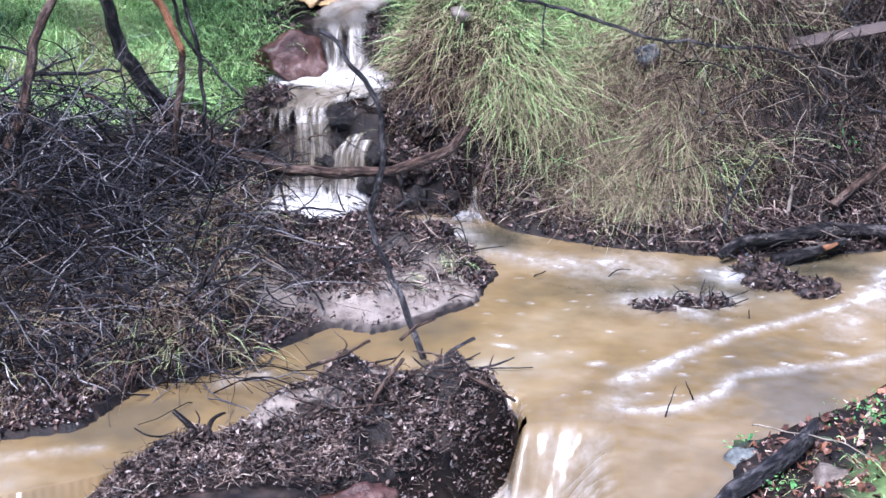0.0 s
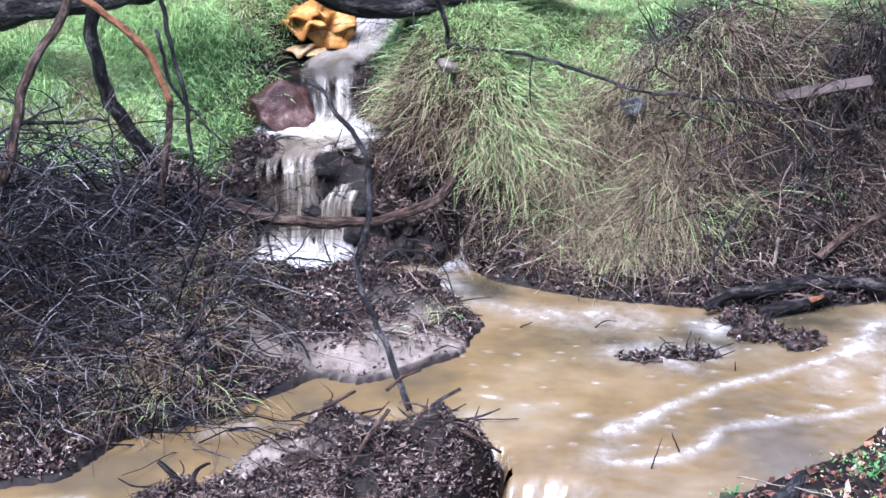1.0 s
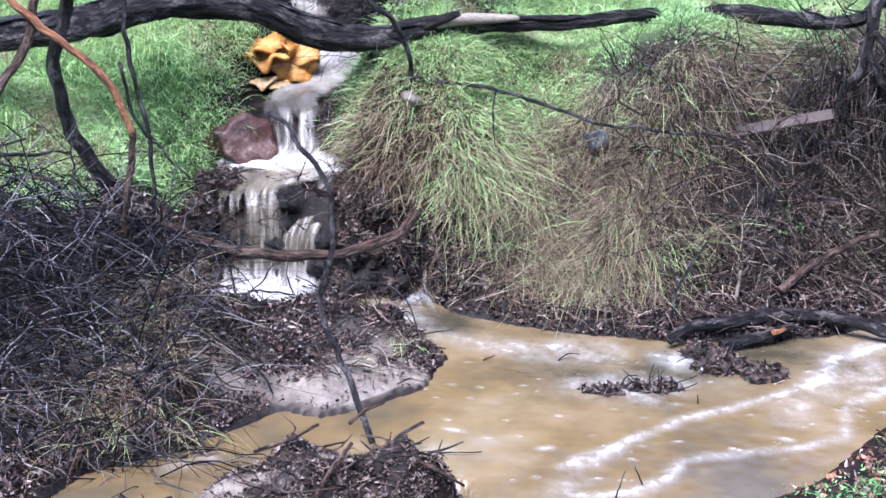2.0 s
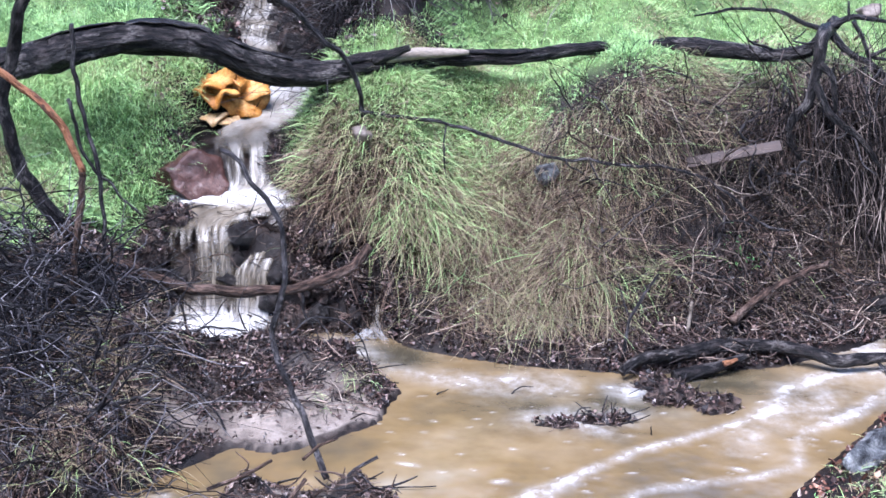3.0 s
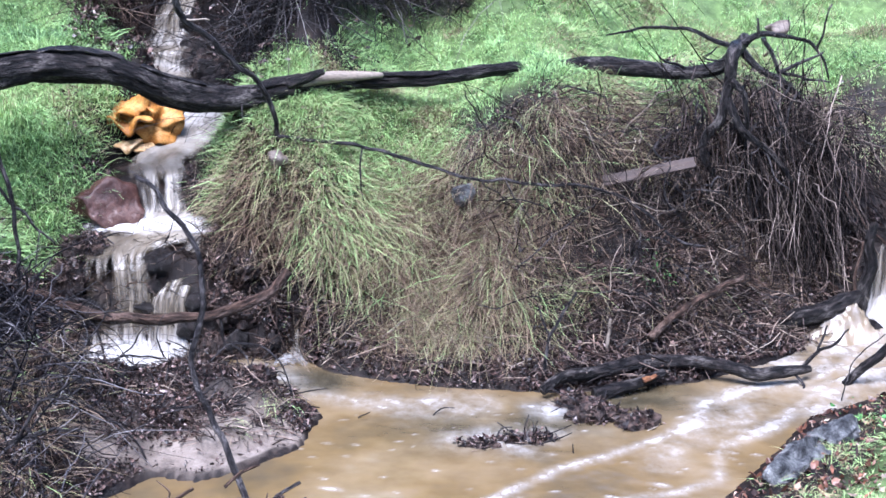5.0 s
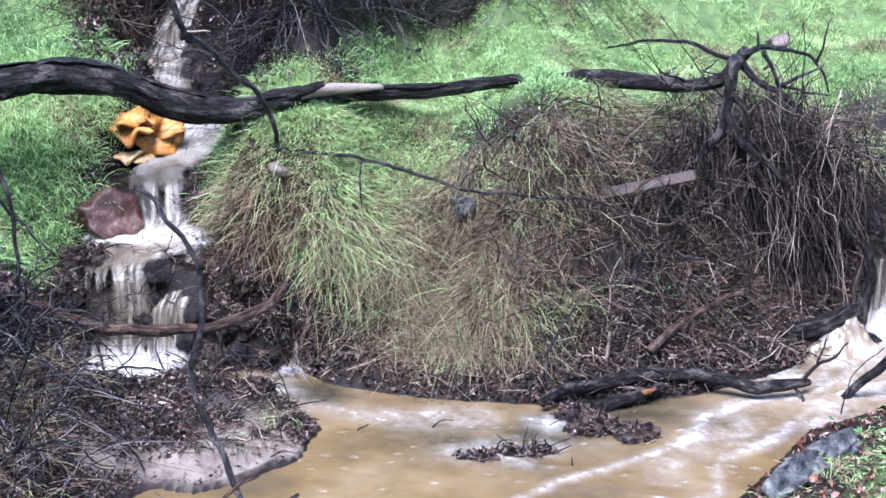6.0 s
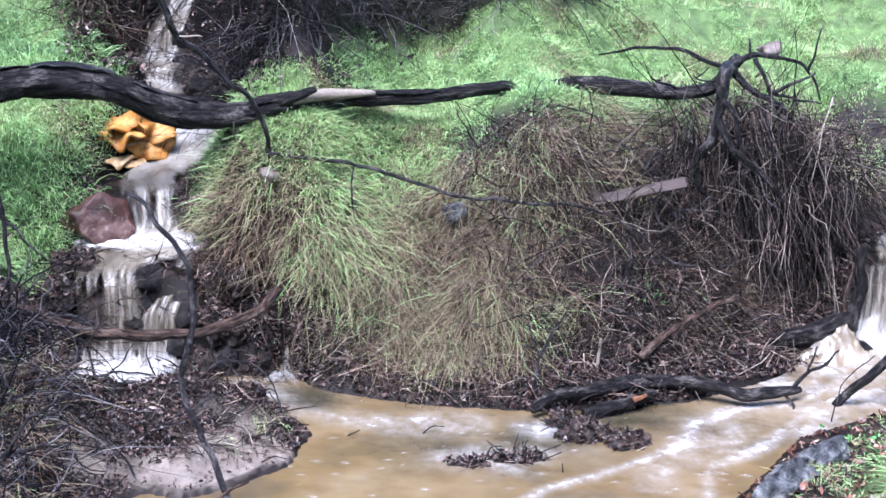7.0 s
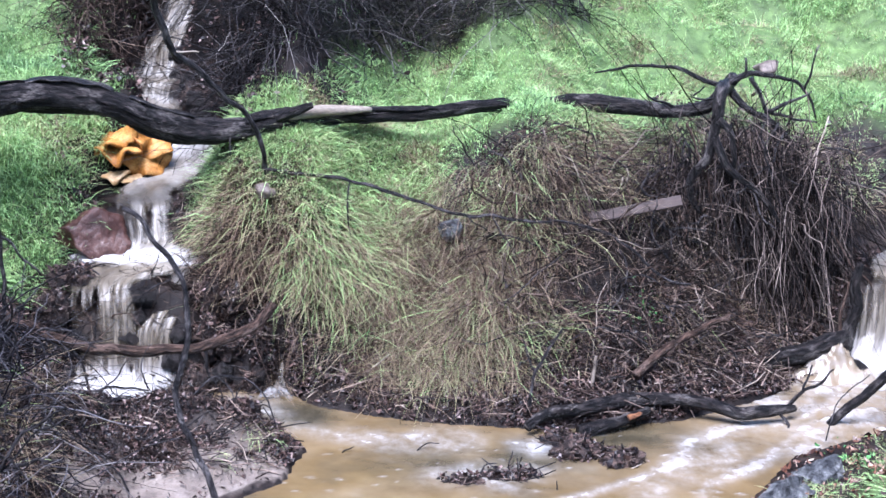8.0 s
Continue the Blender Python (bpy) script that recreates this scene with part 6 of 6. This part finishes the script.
# ---- brush of dead twigs ----
def brush_curves(n, roots, tips, sag, wob, m, g):
    """Bent twigs from roots to tips, each with its own wander."""
    s = np.linspace(0, 1, m)[None, :, None]
    mid = (roots + tips) / 2 + g.normal(0, wob, (n, 3))
    span = np.linalg.norm(tips - roots, axis=1)
    mid[:, 2] += sag * span
    c = roots[:, None] * (1 - s) ** 2 + 2 * mid[:, None] * s * (1 - s) + tips[:, None] * s**2
    wave = np.zeros(c.shape)
    for f in (2, 4, 7):
        wave += np.sin(s * np.pi * f + g.uniform(0, 6.3, (n, 1, 3))) * g.normal(0, 0.05 / f, (n, 1, 3)) * span[:, None, None]
    return c + wave + g.normal(0, 0.003, c.shape)


def brush(name, label, base, n_fine, n_main, make, material, seed, main_radius=(0.006, 0.012), fine_radius=(0.0018, 0.005)):
    """A heap of dead twigs: the stout ones one by one, the fine ones as a mass."""
    g = np.random.default_rng(seed)
    ob = thing(name, label, "brush pile", base)
    c = make(n_fine, g, 6)
    r = (fine_radius[0] + (fine_radius[1] - fine_radius[0]) * g.random(n_fine) ** 2)[:, None] * np.linspace(1, 0.5, 6)
    tagged(part("twig_mass", fast_mesh("twig_mass", *tubes(c, r, 3)), material, ob), kind="stuff")
    c = make(n_main, g, 16)
    for k in range(n_main):
        r0 = g.uniform(*main_radius)
        part("twig", limb(c[k], r0, r0 * 0.5, 6, 16, 0.05, 0, seed + k), M_GREYBARK if k % 4 else M_BRANCH, ob)
    return ob


def left_heap(n, g, m):
    x, y = g.uniform(-3.1, -1.05, n), g.uniform(8.35, 10.45, n)
    z = height(x, y)
    dome = 0.72 * np.clip(1 - ((x + 2.15) / np.where(x > -2.15, 0.85, 1.15)) ** 2 * 0.8 - ((y - 9.75) / 1.1) ** 2, 0.05, 1)
    a = g.uniform(0, 2 * np.pi, n)
    L = 0.15 + 0.6 * g.random(n) ** 1.6
    root = np.stack([x, y, z + dome * g.random(n) ** 0.55], -1)
    dirs = np.stack([np.cos(a), np.sin(a) * 0.8 - 0.2, g.normal(-0.05, 0.55, n)], -1)
    tip = root + dirs * L[:, None]
    tip[:, 2] = np.maximum(tip[:, 2], height(tip[:, 0], tip[:, 1]) + 0.01)
    return brush_curves(n, root, tip, 0.1, 0.09, m, g)


brush("brush_pile", "tangled heap of dead dark grey twigs", (-2.0, 9.6, 0.3), 2900, 170, left_heap, M_TWIG, 5, (0.005, 0.013), (0.0022, 0.0065))


def root_heap(n, g, m):
    c = 30
    cx, lean = g.uniform(2.85, 4.2, c), g.normal(0.0, 0.3, c)
    ct, cl = 1.36 - 0.5 * np.abs(cx - 3.6) ** 1.5 + g.normal(0, 0.16, c), g.uniform(0.5, 1.25, c)
    k = g.integers(c, size=n)
    x, y, z = g.normal(cx[k], 0.1), g.normal(12.02, 0.12, n), ct[k] + g.normal(0, 0.16, n) - 0.4 * (g.random(n) < 0.3)
    L = cl[k] * g.uniform(0.35, 1.15, n)
    loose = g.random(n) < 0.28
    tx = x + np.where(loose, g.normal(0, 0.4, n), lean[k] * L + g.normal(0, 0.07, n))
    ty = y - L * np.where(loose, g.uniform(0.0, 0.8, n), g.uniform(0.2, 0.6, n))
    tz = z - L * np.where(loose, g.normal(0.15, 0.4, n), g.uniform(0.65, 1.0, n))
    z = np.maximum(z, height(x, y) + 0.02)
    tip = np.stack([tx, ty, np.maximum(tz, height(tx, ty) + 0.01)], -1)
    return brush_curves(n, np.stack([x, y, z], -1), tip, 0.08, 0.07, m, g)


brush("hanging_brush", "dark mass of dead twigs hanging down the bank", (3.45, 11.9, 0.9), 2600, 110, root_heap, M_GREYTWIG, 6, (0.005, 0.011), (0.002, 0.006))


def upper_heap(n, g, m):
    x = -0.12 + 2.9 * g.random(n) ** 1.6
    front = thicket_edge(x)
    y = front + 0.12 + g.random(n) ** 1.2 * 1.8
    z = height(x, y)
    dome = 0.85 * np.clip(1.2 - ((x - 1.0) / 1.9) ** 2, 0.2, 1) * smooth(y - front, -0.1, 0.6)
    root = np.stack([x, y, z + dome * g.random(n)], -1)
    L = g.uniform(0.3, 1.1, n)
    tip = root + np.stack([g.normal(-0.1, 0.45, n), g.normal(-0.25, 0.35, n), g.normal(-0.15, 0.3, n)], -1) * L[:, None]
    tip[:, 2] = np.maximum(tip[:, 2], height(tip[:, 0], tip[:, 1]) + 0.01)
    return brush_curves(n, root, tip, 0.2, 0.09, m, g)


def shoulder_heap(n, g, m):
    x, y = g.normal(-1.1, 0.17, n), g.uniform(13.35, 14.3, n)
    z = height(x, y)
    root = np.stack([x, y, z + 0.3 * g.random(n)], -1)
    tip = root + np.stack([g.normal(0.02, 0.2, n), g.normal(-0.1, 0.15, n), g.normal(-0.05, 0.2, n)], -1)
    tip[:, 2] = np.maximum(tip[:, 2], height(tip[:, 0], tip[:, 1]) + 0.01)
    return brush_curves(n, root, tip, 0.1, 0.06, m, g)


brush("shoulder_brush", "dark clump of dead stems beside the upper fall", (-1.05, 13.7, 1.8), 1300, 24, shoulder_heap, M_BROWNTWIG, 15, (0.004, 0.007))
brush("upper_brush", "dark thicket of dead twigs on the upper slope", (0.8, 13.8, 2.0), 5600, 110, upper_heap, M_THICKET, 7, (0.005, 0.009), (0.002, 0.0055))


def face_heap(n, g, m):
    x, y = g.uniform(1.5, 3.4, n), 10.7 + 1.2 * g.random(n) ** 0.7
    z = height(x, y)
    root = np.stack([x, y, z + 0.16 * g.random(n)], -1)
    tip = root + np.stack([g.normal(0, 0.26, n), g.normal(-0.12, 0.16, n), g.normal(-0.03, 0.22, n)], -1)
    tip[:, 2] = np.maximum(tip[:, 2], height(tip[:, 0], tip[:, 1]) + 0.01)
    return brush_curves(n, root, tip, 0.12, 0.08, m, g)


brush("bank_brush", "brown dead twigs matted on the face of the bank", (2.3, 11.2, 0.6), 1000, 80, face_heap, M_FACETWIG, 8, (0.004, 0.010))


def gully_heap(n, g, m):
    x, y = g.uniform(-1.45, 0.2, n), g.uniform(10.95, 11.6, n)
    z = height(x, y)
    root = np.stack([x, y, z + 0.12 * g.random(n)], -1)
    tip = root + np.stack([g.normal(0, 0.18, n), g.normal(-0.08, 0.1, n), g.normal(-0.05, 0.12, n)], -1)
    return brush_curves(n, root, tip, 0.08, 0.05, m, g)


brush("gully_brush", "dark sticks and roots lodged across the cascade", (-0.6, 11.3, 0.4), 800, 44, gully_heap, M_BROWNTWIG, 9, (0.004, 0.008))


# ---- fungus, plank, islet ----
def fungus_shelf(radius, waves, cup, ruffle, seed):
    """A fleshy fan with a thick, rolled and ruffled rim."""
    g = np.random.default_rng(seed)
    r, a = np.meshgrid(np.linspace(0.05, 1, 20), np.linspace(-1.75, 1.75, 84), indexing="ij")
    ph = g.uniform(0, 6.3, 4)
    edge = 1 + 0.10 * np.sin(a * waves * 0.5 + ph[0]) + 0.07 * np.sin(a * waves * 1.4 + ph[1])
    x, y = radius * r * edge * np.sin(a) * 1.1, -radius * r * edge * np.cos(a)
    z = radius * (cup * r**1.6 + ruffle * r**2.5 * np.sin(a * waves + ph[2]) + 0.4 * ruffle * r**4 * np.sin(a * waves * 2.1 + ph[3]) - 0.16 * np.clip(r - 0.8, 0, 1) * 5 * (r > 0.8))
    z = z + radius * 0.02 * np.sin(r * 22 + a)
    idx = np.arange(r.size).reshape(r.shape)
    q = np.stack([idx[:-1, :-1], idx[:-1, 1:], idx[1:, 1:], idx[1:, :-1]], -1).reshape(-1, 4)
    return fast_mesh("shelf", np.stack([x, y, z], -1).reshape(-1, 3), q)


def fungus():
    ob = thing("bracket_fungus", "large ruffled orange bracket fungus growing beside the cascade", "fungus", (-0.8, 12.4, 1.1))
    for k, (place, radius, waves, cup, ruffle, turn) in enumerate([
            ((-0.93, 12.46, 1.44), 0.19, 4.6, 0.3, 0.3, (0.7, -0.2, -0.35)), ((-0.66, 12.46, 1.43), 0.16, 4.2, 0.35, 0.3, (1.2, 0.35, 0.35)),
            ((-0.9, 12.44, 1.36), 0.18, 5.0, 0.15, 0.28, (0.4, -0.1, -0.15)), ((-0.72, 12.4, 1.31), 0.17, 4.6, -0.1, 0.3, (1.1, 0.15, 0.15)),
            ((-0.94, 12.38, 1.17), 0.1, 3.6, 0.15, 0.22, (0.5, 0, -0.4)), ((-0.82, 12.36, 1.15), 0.08, 3.6, 0.1, 0.22, (0.6, 0.1, 0.1))]):
        s = part("shelf", fungus_shelf(radius, waves, cup, ruffle, k + 1), M_FUNGUS if k < 4 else M_PALEFUNGUS, ob, "", place)
        s.rotation_euler = turn
        mod = s.modifiers.new("thick", "SOLIDIFY")
        mod.thickness, mod.offset = 0.022, 0
    part("stump", limb([(-0.8, 12.52, 0.95), (-0.76, 12.5, 1.2), (-0.72, 12.52, 1.4)], 0.14, 0.09, 14, 14, 0.15, 0, 4), M_BARK, ob)


fungus()


def plank():
    bm = bmesh.new()
    bmesh.ops.create_cube(bm, size=1.0)
    for v in bm.verts:
        v.co = Vector((v.co.x * 0.64, v.co.y * 0.025, v.co.z * 0.075))
    bmesh.ops.bevel(bm, geom=list(bm.edges), offset=0.004, segments=2, affect="EDGES")
    me = bpy.data.meshes.new("plank")
    bm.to_mesh(me)
    bm.free()
    ob = part("plank", me, M_PLANK, None, "", (2.62, 11.5, 1.1))
    ob.rotation_euler = (radians(-35), radians(-11), 0)
    return tagged(ob, "weathered grey brown plank lying in dead grass", "plank")


plank()


def islet(name, cx, cy, rx, ry, h, n, label, seed, z0=0.0):
    """A stranded clump: uneven lumps of mud and leaves bristling with sticks."""
    g = np.random.default_rng(seed)
    ob = thing(name, label, "debris clump", (cx, cy, z0))
    lumps = [(cx + g.normal(0, rx * 0.5), cy + g.normal(0, ry * 0.5), g.uniform(0.35, 0.65) * rx, g.uniform(0.4, 1.0) * h) for _ in range(6)]
    pick = g.integers(len(lumps), size=n)
    L4 = np.array(lumps)[pick]
    a, r = g.uniform(0, 2 * np.pi, n), np.sqrt(g.random(n)) * 1.15
    x, y = L4[:, 0] + L4[:, 2] * r * np.cos(a), L4[:, 1] + L4[:, 2] * 0.7 * r * np.sin(a)
    z = z0 + L4[:, 3] * (1 - r**2).clip(0) + g.random(n) * 0.015 + 0.002
    e = g.uniform(0, 2 * np.pi, n)
    L = 0.02 + 0.16 * g.random(n) ** 2
    f = np.stack([np.cos(e), np.sin(e), g.normal(0, 0.4, n)], -1) * L[:, None] / 2
    c = np.stack([x, y, z], -1)
    curves = np.stack([c - f, c + g.normal(0, 0.008, (n, 3)), c + f], 1)
    rad = g.uniform(0.0008, 0.0032, n)[:, None] * np.array([0.7, 1, 0.5])
    tagged(part("stick_mass", fast_mesh("stick_mass", *tubes(curves, rad, 4)), M_CHIP, ob), kind="stuff")
    tagged(part("leaf_mass", leaf_mesh(np.tile(x, 2) + g.normal(0, 0.012, 2 * n), np.tile(y, 2) + g.normal(0, 0.01, 2 * n), np.tile(z, 2) + g.uniform(-0.01, 0.02, 2 * n), (0.012, 0.045)), M_LEAF, ob), kind="stuff")
    for k, (px_, py_, pr, ph) in enumerate(lumps):
        bm = bmesh.new()
        bmesh.ops.create_icosphere(bm, subdivisions=3, radius=1)
        for v in bm.verts:
            q = 1 + 0.7 * noise.noise(v.co * 2.2 + Vector((k * 3.1, cx, cy))) + 0.3 * noise.noise(v.co * 6 + Vector((k, cx, cy)))
            v.co = Vector((v.co.x * pr * q, v.co.y * pr * 0.7 * q, v.co.z * ph * q))
        me = bpy.data.meshes.new("mud_lump")
        bm.to_mesh(me)
        bm.free()
        part("mud_lump", me, M_MUD, ob, "", (px_, py_, z0 - 0.01))
    for k in range(9):
        p = np.array([cx + g.normal(0, rx * 0.6), cy + g.normal(0, ry * 0.5), z0])
        a = g.uniform(0, 2 * np.pi)
        q = p + np.array([np.cos(a) * g.uniform(0.08, 0.3), np.sin(a) * 0.15, g.uniform(0.03, 0.14)])
        part("twig", limb([p, (p + q) / 2 + g.normal(0, 0.02, 3), q], 0.006, 0.003, 5, 10, 0.05, 0, seed + k), M_GREYBARK, ob)


islet("debris_islet", 1.98, 9.86, 0.22, 0.12, 0.1, 520, "dark clump of leaves and sticks stranded in the pool", 3)
islet("debris_islet", 1.45, 9.5, 0.22, 0.06, 0.03, 130, "low raft of sticks and foam caught in the pool", 8)
for k, (cx, cy, rx, h) in enumerate([(-0.75, 10.3, 0.16, 0.09), (-0.45, 10.25, 0.15, 0.09), (-0.12, 10.28, 0.14, 0.08), (-0.62, 9.98, 0.13, 0.06), (-1.0, 10.0, 0.14, 0.07), (0.08, 10.15, 0.09, 0.06), (-0.35, 9.85, 0.1, 0.035), (-0.66, 9.7, 0.08, 0.04)]):
    islet("debris_clump", cx, cy, rx, rx * 0.6, h, 300, "matted black leaf mould and sticks heaped on the sandbar", 121 + k, float(height(np.array([cx]), np.array([cy]))[0]) - 0.015)
islet("debris_clump", -1.17, 11.5, 0.15, 0.08, 0.09, 260, "black leaf mould and sticks lodged in the cascade", 11, 0.68)
islet("debris_clump", -0.22, 11.36, 0.14, 0.1, 0.14, 260, "black leaf mould and sticks lodged in the cascade", 13, 0.6)
islet("debris_clump", -0.12, 12.42, 0.08, 0.1, 0.12, 160, "black leaf mould and sticks at the side of the cascade", 17, 1.15)
for k, (cx, cy, rx, h, z0) in enumerate([(-0.36, 12.05, 0.1, 0.14, 0.98), (-0.42, 11.92, 0.08, 0.12, 0.88), (-0.26, 12.28, 0.1, 0.12, 1.08), (-0.3, 13.3, 0.16, 0.2, 1.5), (-0.4, 13.45, 0.12, 0.16, 1.6), (-0.3, 11.1, 0.13, 0.16, 0.03), (-0.1, 11.2, 0.15, 0.16, 0.28), (-0.28, 11.22, 0.12, 0.14, 0.34), (0.1, 11.12, 0.1, 0.12, 0.06), (-1.28, 11.15, 0.13, 0.15, 0.2), (-1.3, 11.3, 0.12, 0.14, 0.5), (-0.2, 11.55, 0.12, 0.14, 0.66)]):
    islet("debris_clump", cx, cy, rx, rx * 0.6, h, 300, "black leaf mould and sticks lodged beside the cascade", 21 + k, z0)
